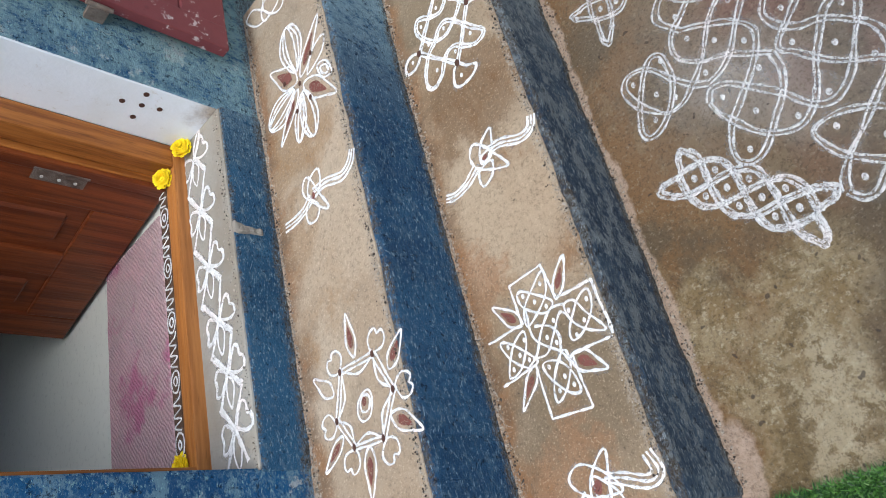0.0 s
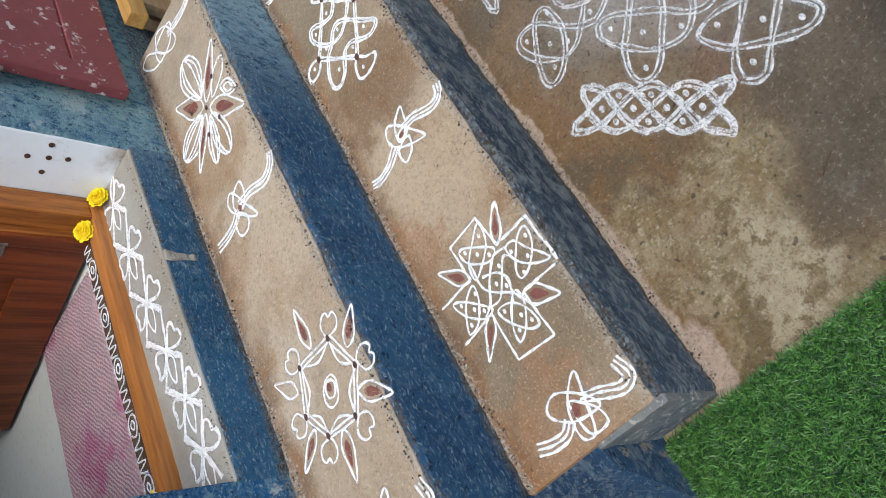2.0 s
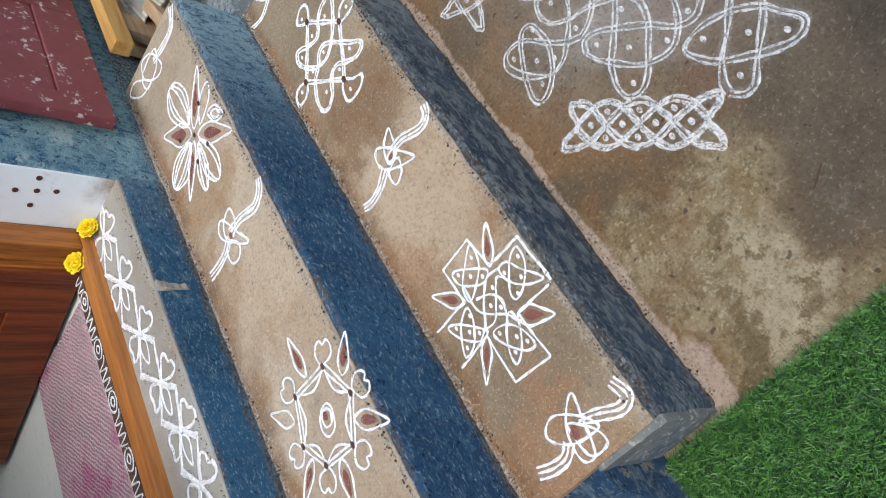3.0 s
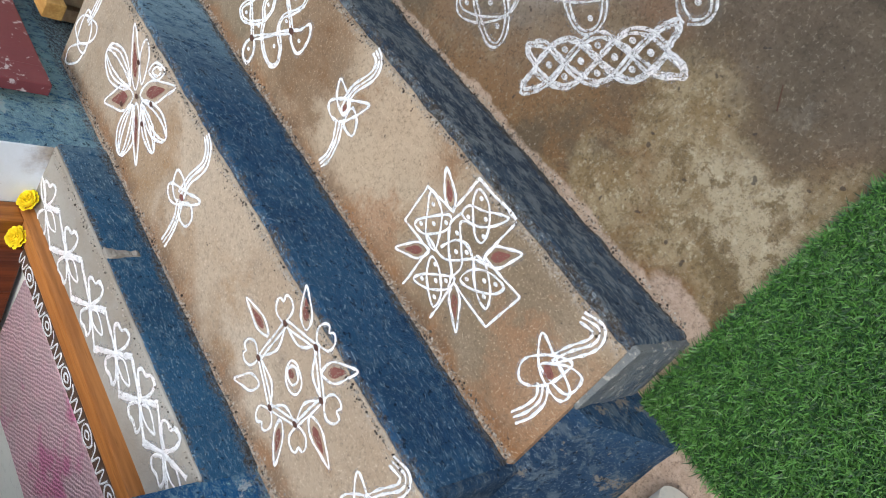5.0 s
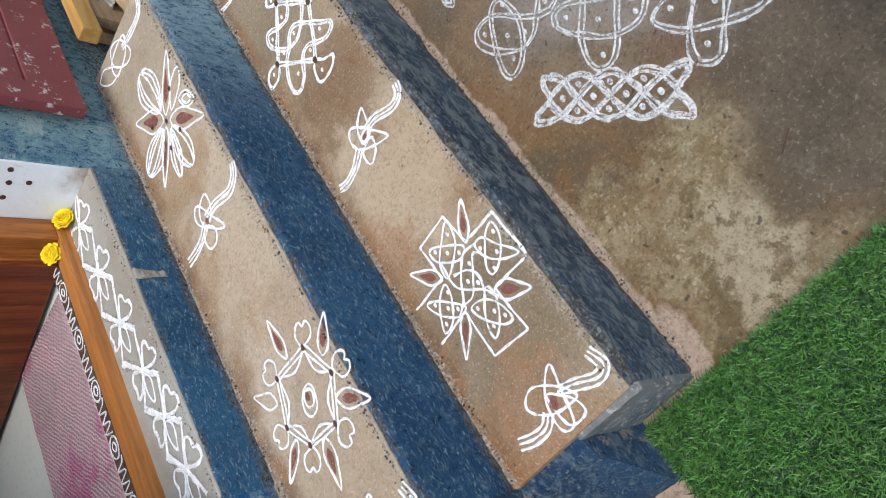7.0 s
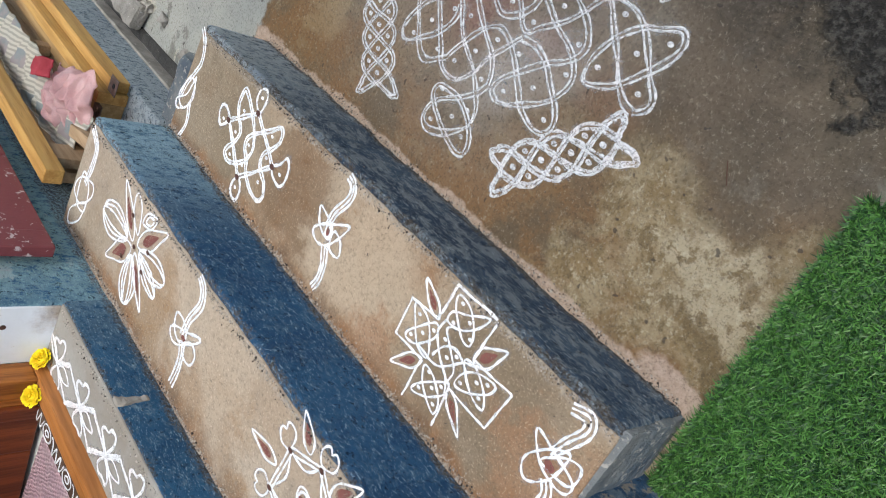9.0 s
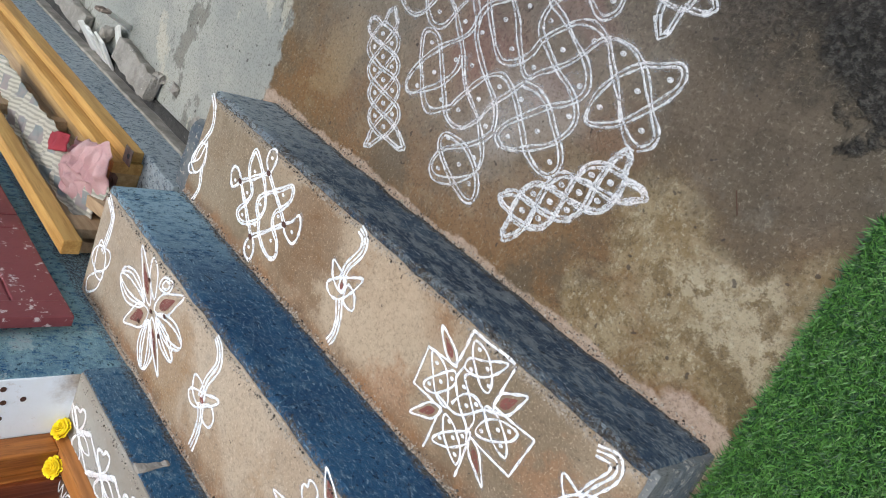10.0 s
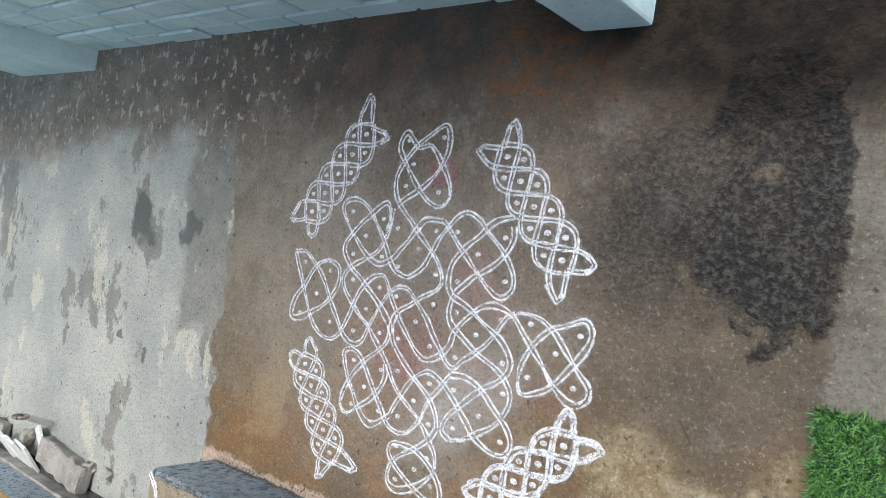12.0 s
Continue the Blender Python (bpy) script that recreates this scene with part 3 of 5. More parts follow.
def tube(points, radius, sides=10, closed_ends=True, bm=None):
    bm = bm or bmesh.new()
    pts = [Vector(q) for q in points]
    rings = []
    for i, q in enumerate(pts):
        d = (pts[min(i + 1, len(pts) - 1)] - pts[max(i - 1, 0)]).normalized()
        a = d.orthogonal().normalized()
        b = d.cross(a)
        r = radius[i] if isinstance(radius, (list, tuple)) else radius
        rings.append([bm.verts.new(q + (a * math.cos(k * math.tau / sides) + b * math.sin(k * math.tau / sides)) * r) for k in range(sides)])
    for r0, r1 in zip(rings, rings[1:]):
        for k in range(sides):
            bm.faces.new((r0[k], r0[(k + 1) % sides], r1[(k + 1) % sides], r1[k]))
    if closed_ends:
        bm.faces.new(rings[0][::-1])
        bm.faces.new(rings[-1])
    return bm


# ---- ground ----
Z1, Z2, Z3 = 0.19, 0.39, 0.50          # treads and door landing
DEEP, LONG, FRONT = 0.30, 1.47, 0.605  # tread depth, length of the steps, face of the house
DOOR_L, DOOR_R, SILL = 0.253, 1.105, 0.77
DOTS = [(0.676, 0.691), (0.634, 0.655), (0.671, 0.649), (0.666, 0.61), (0.715, 0.65)]

bm = bmesh.new()
edges = [-60, -20, -6, -2.5] + [-2 + 0.1 * i for i in range(66)] + [5.5, 9, 20, 60]
for gx in edges:
    for gy in edges:
        bm.verts.new((gx, gy, 0.0 if max(abs(gx), abs(gy)) > 3 else noise.noise(Vector((gx * 3, gy * 3, 0))) * 0.002 - 0.002))
bm.verts.ensure_lookup_table()
n = len(edges)
for i in range(n - 1):
    for j in range(n - 1):
        k = i * n + j
        bm.faces.new((bm.verts[k], bm.verts[k + n], bm.verts[k + n + 1], bm.verts[k + 1]))
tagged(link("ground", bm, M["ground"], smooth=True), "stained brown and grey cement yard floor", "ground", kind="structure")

# ---- entrance steps ----
steps = thing("entrance_steps", "cement entrance steps with brown treads and blue painted risers", "steps", kind="structure")
part("riser", box(0.0, LONG, -0.012, 0.05, -0.03, Z1 - 0.005, 0.010, 170, 0.005, 1.0), M["blue_worn"], steps, "grey-blue riser with worn paint")
part("tread", box(0.0, LONG, 0.004, DEEP + 0.05, -0.03, Z1, 0.012, 170, 0.0034, 2.0), M["tread_low"], steps, "brown stained cement tread")
part("riser", box(0.0, LONG, DEEP - 0.008, DEEP + 0.05, 0.1, Z2 - 0.005, 0.010, 170, 0.005, 3.0), M["blue_mid"], steps, "blue painted riser")
part("tread", box(0.0, LONG, DEEP + 0.006, 0.64, 0.1, Z2, 0.012, 170, 0.0034, 4.0), M["tread_high"], steps, "tan cement tread")
part("riser", box(DOOR_L - 0.003, DOOR_R + 0.003, FRONT - 0.006, FRONT + 0.05, Z2 - 0.02, Z3 - 0.004, 0.006, 40, 0.003, 5.0), M["blue_top"], steps, "blue painted riser below the door")
part("chip", box(0.762, 0.786, FRONT - 0.011, FRONT + 0.01, 0.425, Z3 - 0.003, 0.006, 8, 0.009, 40.0), M["landing"], steps, "pale chipped mortar patch")
part("end_face", box(-0.010, 0.02, -0.008, 0.135, -0.02, Z1 - 0.006, 0.005, 24, 0.005, 6.0), M["side"], steps, "bare grey cement end face")
# sloping blue haunch on the near end
bm = bmesh.new()
prof = [(0.005, -0.02), (-0.125, -0.02), (-0.115, 0.03), (-0.03, Z1 - 0.02), (0.005, Z1 - 0.01)]
ys = [0.12 + 0.06 * i for i in range(9)]
rows_ = []
for i, yy in enumerate(ys):
    rows_.append([bm.verts.new((px + noise.noise(Vector((px * 30, yy * 14, pz * 20))) * 0.006, yy + (0.01 if i == 0 else 0) * pz * 8, pz)) for px, pz in prof])
for r0, r1 in zip(rows_, rows_[1:]):
    for k in range(len(prof) - 1):
        bm.faces.new((r0[k], r0[k + 1], r1[k + 1], r1[k]))
bm.faces.new(rows_[0][::-1])
bm.faces.new(rows_[-1])
bmesh.ops.recalc_face_normals(bm, faces=bm.faces[:])
part("haunch", bm, M["blue"], steps, "sloping blue painted cement haunch")
part("end_face", box(-0.012, 0.006, DEEP - 0.01, 0.63, 0.1, Z2 - 0.012, 0.006, 12, 0.003, 7.0), M["blue"], steps, "blue painted end face")

# ---- house ----
house = thing("wall_house", "blue painted house wall with a door opening", "wall", kind="structure")
part("wall", box(-4.0, DOOR_L, FRONT, SILL + 0.06, -0.03, 3.0, 0.006), M["blue_wall"], house)
part("wall", box(DOOR_R, 6.0, FRONT, SILL + 0.06, -0.03, 3.0, 0.006), M["blue_wall"], house)
part("lintel", box(DOOR_L + 0.001, DOOR_R - 0.001, FRONT + 0.003, SILL + 0.06, 2.62, 3.0, 0.006), M["blue_wall"], house)
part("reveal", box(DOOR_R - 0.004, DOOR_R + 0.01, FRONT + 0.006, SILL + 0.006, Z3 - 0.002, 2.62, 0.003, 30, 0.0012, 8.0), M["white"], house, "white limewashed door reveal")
part("reveal", box(DOOR_L - 0.01, DOOR_L + 0.004, FRONT + 0.006, SILL - 0.001, Z3 - 0.002, 2.62, 0.003, 30, 0.0015, 9.0), M["blue_wall"], house, "blue painted door reveal")
tagged(link("landing", box(DOOR_L, DOOR_R, FRONT - 0.002, SILL + 0.02, 0.3, Z3, 0.006, 30, 0.002, 10.0), M["landing"]), "grey cement landing before the door sill", "landing", kind="structure")
tagged(link("floor", box(-1.5, 3.2, SILL + 0.061, 4.6, 0.3, Z3, 0.0), M["tile"]), "grey-green polished indoor floor", "floor", kind="structure")
tagged(link("wall_inner_back", box(-1.5, 3.2, 4.6, 4.7, 0.3, 3.0, 0.0), M["plain"]), "pale inner back wall", "wall", kind="structure")
tagged(link("wall_inner_left", box(-1.6, -1.5, SILL + 0.06, 4.7, 0.3, 3.0, 0.0), M["plain"]), "pale inner side wall", "wall", kind="structure")
tagged(link("wall_inner_right", box(3.2, 3.3, SILL + 0.06, 4.7, 0.3, 3.0, 0.0), M["plain"]), "pale inner side wall", "wall", kind="structure")
tagged(link("ceiling", box(-4.0, 6.0, FRONT, 4.7, 3.0, 3.12, 0.0), M["plain"]), "flat house roof slab", "ceiling", kind="structure")

# door frame, sill and open door leaf
dframe = thing("door_frame", "orange-brown varnished wooden door frame with a sill", "door frame", kind="structure")
part("sill", box(DOOR_L + 0.002, DOOR_R - 0.002, SILL, SILL + 0.045, Z3 - 0.02, Z3 + 0.03, 0.006, 12, 0.001, 11.0), M["sill"], dframe, "orange varnished door sill")
part("sill_back", box(DOOR_L + 0.002, DOOR_R - 0.002, SILL + 0.045, SILL + 0.098, Z3 - 0.02, Z3 + 0.022, 0.004), M["dark"], dframe, "dark brown inner edge of the sill")
part("jamb", box(DOOR_R - 0.068, DOOR_R - 0.005, SILL + 0.002, SILL + 0.06, Z3 + 0.028, 2.6, 0.006), M["jamb"], dframe)
part("jamb_bead", box(DOOR_R - 0.098, DOOR_R - 0.0855, SILL + 0.061, SILL + 0.098, Z3 + 0.02, 2.6, 0.003), M["door"], dframe, "dark brown inner bead")
part("jamb_rebate", box(DOOR_R - 0.085, DOOR_R - 0.005, SILL + 0.06, SILL + 0.098, Z3 + 0.02, 2.6, 0.004), M["jamb"], dframe)
part("jamb", box(DOOR_L + 0.005, DOOR_L + 0.06, SILL + 0.002, SILL + 0.098, Z3 + 0.028, 2.6, 0.006), M["jamb"], dframe)
part("head", box(DOOR_L + 0.005, DOOR_R - 0.005, SILL + 0.002, SILL + 0.098, 2.52, 2.61, 0.006), M["jamb"], dframe)

leaf = thing("door_1", "dark brown panelled wooden door standing open inwards", "door", kind="structure")
W, T = 0.65, 0.034
for lo, hi, z0, z1 in ((0, 0.10, 0, 2.0), (W - 0.10, W, 0, 2.0), (W / 2 - 0.045, W / 2 + 0.045, 0.13, 1.9)):
    part("stile", box(lo, hi, 0, T, z0, z1, 0.004), M["door"], leaf)
for z0, z1 in ((0, 0.13), (0.62, 0.72), (1.24, 1.34), (1.9, 2.0)):
    part("rail", box(0.1, W - 0.1, 0.001, T - 0.001, z0, z1, 0.004), M["door"], leaf)
for lo, hi in ((0.10, W / 2 - 0.045), (W / 2 + 0.045, W - 0.10)):
    for z0, z1 in ((0.13, 0.62), (0.72, 1.24), (1.34, 1.9)):
        p_ = box(lo, hi, 0.011, T - 0.011, z0, z1, 0.0)
        box(lo + 0.035, hi - 0.035, 0.003, T - 0.003, z0 + 0.035, z1 - 0.035, 0.012, bm=p_, seg=1)
        part("panel", p_, M["door"], leaf)
leaf.matrix_world = pose(DOOR_R - 0.060, SILL + 0.10, Z3 + 0.012, 0, 0, 98)
hinge = part("hinge", box(0.0, 0.034, T, T + 0.003, 0.178, 0.293, 0.001), M["metal"], leaf, "steel butt hinge")
part("knuckle", tube([(-0.004, T + 0.001, 0.176), (-0.004, T + 0.001, 0.295)], 0.006), M["metal"], hinge)
for zz in (0.20, 0.235, 0.272):
    part("screw", tube([(0.02, T + 0.003, zz), (0.02, T + 0.0045, zz)], 0.004), M["shard"], hinge, "bright screw head")

tagged(link("door_mat", box(0.31, 0.98, 0.9, 1.215, Z3 - 0.002, Z3 + 0.008, 0.003, 20, 0.002, 12.0), M["mat"]), "faded pink woven door mat on the floor", "mat")

# ---- boundary wall ----
bwall = thing("wall_boundary", "teal painted brick boundary wall with piers", "wall", kind="structure")
part("core", box(0.44, 6.0, -1.42, -1.182, -0.03, 1.5, 0.0), M["joint"], bwall, "dark recessed joints")
part("pier", box(0.30, 0.445, -1.45, -1.08, -0.03, 1.55, 0.008, 20, 0.004, 13.0), M["teal"], bwall, "teal painted pier")
part("pier", box(2.535, 3.25, -1.40, -1.088, -0.03, 1.55, 0.008, 20, 0.004, 14.0), M["teal"], bwall, "teal painted pier")
course, blen = 0.095, 0.217
b0 = box(-blen / 2 + 0.004, blen / 2 - 0.004, -0.03, 0.0, 0.004, course - 0.004, 0.006, seg=1)
bmesh.ops.translate(b0, vec=(0, 0, 0), verts=b0.verts)
brick_mesh = bpy.data.meshes.new("brick")
b0.to_mesh(brick_mesh)
b0.free()
brick_mesh.materials.append(M["teal"])


def bricks():
    rng = random.Random(5)
    for r in range(13):
        for i in range(17):
            xx = 0.56 + (r % 2) * blen / 2 + i * blen
            if xx > 4.2:
                continue
            ob = new("brick", brick_mesh)
            ob.parent = bwall
            ob.matrix_world = bwall.matrix_world @ pose(xx + rng.uniform(-0.003, 0.003), -1.160 + rng.uniform(-0.003, 0.003), -0.025 + r * course, rng.uniform(-1, 1), rng.uniform(-0.6, 0.6), rng.uniform(-1, 1))


bwall.matrix_world = pose(0.44, -1.15, 0, 0, 0, -3.2) @ pose(-0.44, 1.15, 0)


# ---- right-hand ledge with timber ----
ledge = thing("ledge", "low dark blue cement ledge beside the steps", "ledge", kind="structure")
part("face", box(1.56, 5.0, 0.318, FRONT - 0.002, -0.03, 0.17, 0.008, 50, 0.004, 20.0), M["blue_worn"], ledge)
part("lip", box(1.60, 5.0, 0.307, 0.319, -0.03, 0.048, 0.004, 50, 0.004, 21.0), M["rubble"], ledge, "pale worn cement lip")
part("mortar_patch", box(LONG + 0.004, 1.62, 0.12, 0.6, -0.03, 0.15, 0.03, 12, 0.012, 22.0), M["side"], ledge, "grey mortar patch")
# flat strip, coloured dark for the shadow in a gutter that isn't modelled
part("gutter_shadow", box(1.63, 4.8, 0.262, 0.306, -0.02, 0.004, 0.003, 50, 0.003, 23.0), M["gutter_shadow"], ledge, "dark strip standing in for the gutter's shadow")


def timber_piece(name, label, x0, x1, y0, y1, z0, z1, mat, turn=0.0, cat="timber"):
    ob = link(name, box((x0 - x1) / 2, (x1 - x0) / 2, (y0 - y1) / 2, (y1 - y0) / 2, 0, z1 - z0, 0.003, 10, 0.0008, x0 * 9 + y0), M[mat])
    ob.matrix_world = pose((x0 + x1) / 2, (y0 + y1) / 2, z0, 0, 0, turn)
    return tagged(ob, label, cat, "timber pile")


old_frame = thing("timber_frame", "yellow varnished old door frame lying on the ledge", "timber", "timber pile")
part("rail", box(1.78, 3.7, 0.318, 0.352, 0.171, 0.225, 0.003, 12, 0.001, 1.5), M["yellow"], old_frame)
part("rail", box(1.765, 3.7, 0.353, 0.388, 0.171, 0.262, 0.003, 12, 0.001, 2.5), M["yellow"], old_frame)
part("rebate", box(1.77, 3.7, 0.389, 0.435, 0.171, 0.245, 0.003, 12, 0.001, 3.5), M["yellow_dull"], old_frame)
part("peg", box(2.22, 2.26, 0.42, 0.455, 0.24, 0.285, 0.004), M["board"], old_frame, "brown wooden peg")
plate = part("bracket", box(1.735, 1.79, 0.30, 0.352, 0.2255, 0.2285, 0.001), M["metal"], old_frame, "rusty steel bracket")
part("bolt_hole", tube([(1.756, 0.325, 0.2285), (1.756, 0.325, 0.2300)], 0.008), M["joint"], plate)
plate = part("bracket", box(1.745, 1.80, 0.392, 0.437, 0.2455, 0.2485, 0.001), M["metal"], old_frame, "rusty steel bracket")
part("bolt_head", tube([(1.775, 0.414, 0.2485), (1.775, 0.414, 0.2535)], 0.007), M["metal"], plate)
timber_piece("plank", "wide brown old plank on the ledge", 1.74, 3.3, 0.442, 0.545, 0.171, 0.235, "board", -0.5)
timber_piece("plank", "brown old plank on the timber pile", 1.66, 2.7, 0.455, 0.52, 0.236, 0.29, "board", 1.0)
timber_piece("beam", "yellow sawn beam beside the maroon shutter", 1.515, 2.9, 0.482, 0.525, 0.395, 0.445, "yellow", -0.5, "beam")
timber_piece("plank", "brown old plank under the yellow beam", 1.62, 2.7, 0.549, 0.585, 0.171, 0.40, "board", 0.0)
timber_piece("wood_block", "rough brown wooden block under a beam", 1.60, 1.70, 0.50, 0.53, 0.291, 0.394, "board", 4.0, "wood block")
timber_piece("wood_block", "rough brown wooden block under a beam", 2.5, 2.62, 0.49, 0.53, 0.291, 0.394, "board", 0.0, "wood block")
timber_piece("wood_block", "short rough offcut of brown wood", 1.56, 1.72, 0.43, 0.465, 0.291, 0.33, "board", 12.0, "wood block")
timber_piece("wood_block", "short rough offcut of brown wood", 1.585, 1.68, 0.46, 0.495, 0.171, 0.29, "board", -14.0, "wood block")


def drape(x0, x1, y0, y1, height, nx, ny, amp, fold, seed, ridge=0.0):
    bm = bmesh.new()
    g = []
    for i in range(nx + 1):
        row = []
        for j in range(ny + 1):
            u, v = i / nx, j / ny
            xx, yy = x0 + (x1 - x0) * u, y0 + (y1 - y0) * v
            q = Vector((xx * fold, yy * fold, seed))
            d = noise.noise_vector(q) * amp + noise.noise_vector(q * 2.7) * amp * 0.4
            row.append(bm.verts.new((xx + d.x, yy + d.y, height(u, v) + abs(d.z) + ridge * (0.6 - abs(noise.noise(Vector((xx * 19 + yy * 9 + d.x * 60, yy * 9 - xx * 4, seed + 3)))) * 2.4) * min(1, 5 * u, 5 - 5 * u, 5 * v, 5 - 5 * v))))
        g.append(row)
    for i in range(nx):
        for j in range(ny):
            bm.faces.new((g[i][j], g[i + 1][j], g[i + 1][j + 1], g[i][j + 1]))
    bmesh.ops.solidify(bm, geom=bm.faces[:], thickness=-0.003)
    return bm


tagged(link("checked_cloth", drape(1.66, 2.8, 0.40, 0.56, lambda u, v: 0.292 + 0.03 * math.sin(v * 2.4) + 0.02 * min(1, u * 4), 110, 34, 0.016, 12.0, 1.0, 0.012), M["check"], smooth=True), "checked cream and grey cloth draped over planks", "cloth")
bm = drape(-0.12, 0.12, -0.10, 0.10, lambda u, v: 0.045 * math.sin(u * math.pi) ** 0.6 * math.sin(v * math.pi) ** 0.6, 130, 120, 0.030, 12.0, 4.0, 0.030)
bm.transform(pose(1.83, 0.425, 0.290, 0, 0, 20) @ Matrix.Diagonal((1.1, 0.95, 1.1, 1)))
pinkcloth = tagged(link("pink_cloth", bm, M["pink"], smooth=True), "crumpled faded pink cloth on the timber pile", "cloth")
bm = drape(-0.05, 0.05, -0.028, 0.028, lambda u, v: 0.02 * math.sin(u * math.pi), 20, 14, 0.012, 20.0, 7.0)
bm.transform(pose(1.975, 0.40, 0.345, 8, -10, 25))
part("lining", bm, M["redcloth"], pinkcloth, "red inner lining", smooth=True)


def rubble_piece(name, label, cat, at, size, mat, seed):
    bm = bmesh.new()
    bmesh.ops.create_icosphere(bm, subdivisions=2, radius=1.0)
    for v in bm.verts:
        v.co *= 1 + noise.noise(v.co * 1.6 + Vector((seed, 0, 0))) * 0.7
        v.co = Vector((v.co.x * size[0], v.co.y * size[1], max(v.co.z, -0.6) * size[2]))
    ob = link(name, bm, M[mat])
    ob.matrix_world = pose(*at, 0, 0, seed * 50)
    return tagged(ob, label, cat, "rubble by the ledge")


rng = random.Random(8)
for i in range(7):
    xx = 1.66 + 0.17 * i + rng.uniform(-0.04, 0.04)
    sz = rng.uniform(0.016, 0.034)
    rubble_piece("rubble", "broken grey mortar lump by the ledge", "rubble", (xx, 0.24 - rng.uniform(0, 0.10), sz * 0.45), (sz * 1.3, sz, sz * 0.8), "rubble", i * 1.37)
for i, (xx, yy, zz, tilt) in enumerate(((2.60, 0.250, 0.038, 34), (2.66, 0.252, 0.044, 38), (2.72, 0.250, 0.040, 36), (2.79, 0.252, 0.040, 33), (2.54, 0.19, 0.018, 10))):
    ob = link("tile_shard", box(-0.05, 0.05, -0.06, 0.06, -0.005, 0.005, 0.002), M["shard"])
    ob.matrix_world = pose(xx, yy, zz, -tilt, 4 * i, -6 + 7 * i)
    tagged(ob, "broken white tile piece leaning on the ledge", "tile shard", "rubble by the ledge")
slab = link("mortar_slab", box(-0.17, 0.17, -0.045, 0.045, 0, 0.045, 0.010, 14, 0.010, 31.0), M["rubble"])
slab.matrix_world = pose(2.32, 0.215, 0.006, 8, 0, -5)
tagged(slab, "broken flat slab of grey mortar", "slab", "rubble by the ledge")
slab = link("mortar_slab", box(-0.26, 0.26, -0.04, 0.04, 0, 0.04, 0.010, 14, 0.010, 33.0), M["rubble"])
slab.matrix_world = pose(3.12, 0.22, 0.004, 6, 0, -3)
tagged(slab, "long broken slab of grey mortar by the ledge", "slab", "rubble by the ledge")
stake = thing("iron_stake", "pale rusty iron stake with a ring head", "stake")
part("rod", tube([(2.52, 0.12, 0.0), (2.45, 0.07, 0.12)], 0.011), M["shard"], stake)
part("ring", tube([(2.443 + 0.022 * math.cos(a), 0.065, 0.138 + 0.022 * math.sin(a)) for a in [k * math.tau / 14 for k in range(15)]], 0.007), M["metal"], stake, "rusty ring")

# ---- maroon shutters ----
def shutter(x0, x1, first):
    s = thing("window_shutter", "maroon painted wooden shutter with chipped paint", "shutter", "maroon shutters")
    part("stile", box(x0, x0 + 0.075, 0.547, 0.577, 0.484, 1.7, 0.004), M["maroon"], s)
    part("stile", box(x1 - 0.075, x1, 0.547, 0.577, 0.484, 1.7, 0.004), M["maroon"], s)
    part("rail", box(x0 + 0.0752, x1 - 0.0752, 0.549, 0.576, 0.484, 0.60, 0.003), M["maroon"], s)
    part("rail", box(x0 + 0.0752, x1 - 0.0752, 0.549, 0.576, 1.62, 1.7, 0.003), M["maroon"], s)
    part("panel", box(x0 + 0.0752, x1 - 0.0752, 0.554, 0.572, 0.6005, 1.6195, 0.006), M["maroon"], s)
    for zz in (0.76, 1.45):
        hp = part("hinge", box(x0 - 0.014, x0 + 0.0, 0.566, 0.604, zz, zz + 0.042, 0.002), M["metal"], s, "rusty paint-smeared hinge")
        part("pin", tube([(x0 - 0.007, 0.564, zz - 0.006), (x0 - 0.007, 0.564, zz + 0.05)], 0.006), M["metal"], hp)
    if first:
        hasp = part("hasp", box(x1 - 0.04, x1 + 0.05, 0.540, 0.546, 0.56, 0.59, 0.003), M["metal"], s, "rusty steel hasp")
        part("staple", tube([(x1 + 0.03, 0.54, 0.562), (x1 + 0.03, 0.528, 0.567), (x1 + 0.03, 0.528, 0.583), (x1 + 0.03, 0.54, 0.588)], 0.004), M["metal"], hasp)
    return s


shutter(1.245, 1.757, True)
shutter(1.763, 2.30, False)

# ---- pipe beside the steps ----
pipe = thing("plastic_pipe", "cream plastic drain pipe lying by the steps", "pipe")
part("body", tube([(-0.205, 0.20, 0.048), (-0.20, 0.9, 0.05)], 0.046, 28), M["pvc"], pipe, smooth=False)
part("socket", tube([(-0.206, 0.165, 0.05), (-0.205, 0.26, 0.05)], 0.05, 28), M["pvc"], pipe, "wider pipe socket")
ob = link("plastic_strip", box(-0.15, 0.0, -0.013, 0.013, -0.005, 0.005, 0.003, 6, 0.001, 50.0), M["shard"])
ob.matrix_world = pose(-0.010, 0.334, 0.352, 0, 3, 2)
tagged(ob, "pale plastic strip jutting from the step end", "strip")

# ---- artificial grass ----
grass = thing("grass_carpet", "green artificial grass carpet on the yard floor", "carpet")
GX0, GX1, GY0, GY1 = -1.7, -0.03, -0.45, 0.115
part("backing", box(GX0, GX1, GY0, GY1, -0.001, 0.005, 0.001), M["grass_base"], grass)
rng = np.random.default_rng(3)
N = 95000
bx, by = GX1 - (rng.random(N) ** 1.5) * (GX1 - GX0), rng.uniform(GY0, GY1, N)
ang, lean, hgt = rng.uniform(0, 6.283, N), rng.uniform(0.15, 1.3, N), rng.uniform(0.012, 0.026, N)
wid = rng.uniform(0.0008, 0.0018, N)
ca, sa = np.cos(ang), np.sin(ang)
base = np.stack([bx, by, np.full(N, 0.004)], 1)
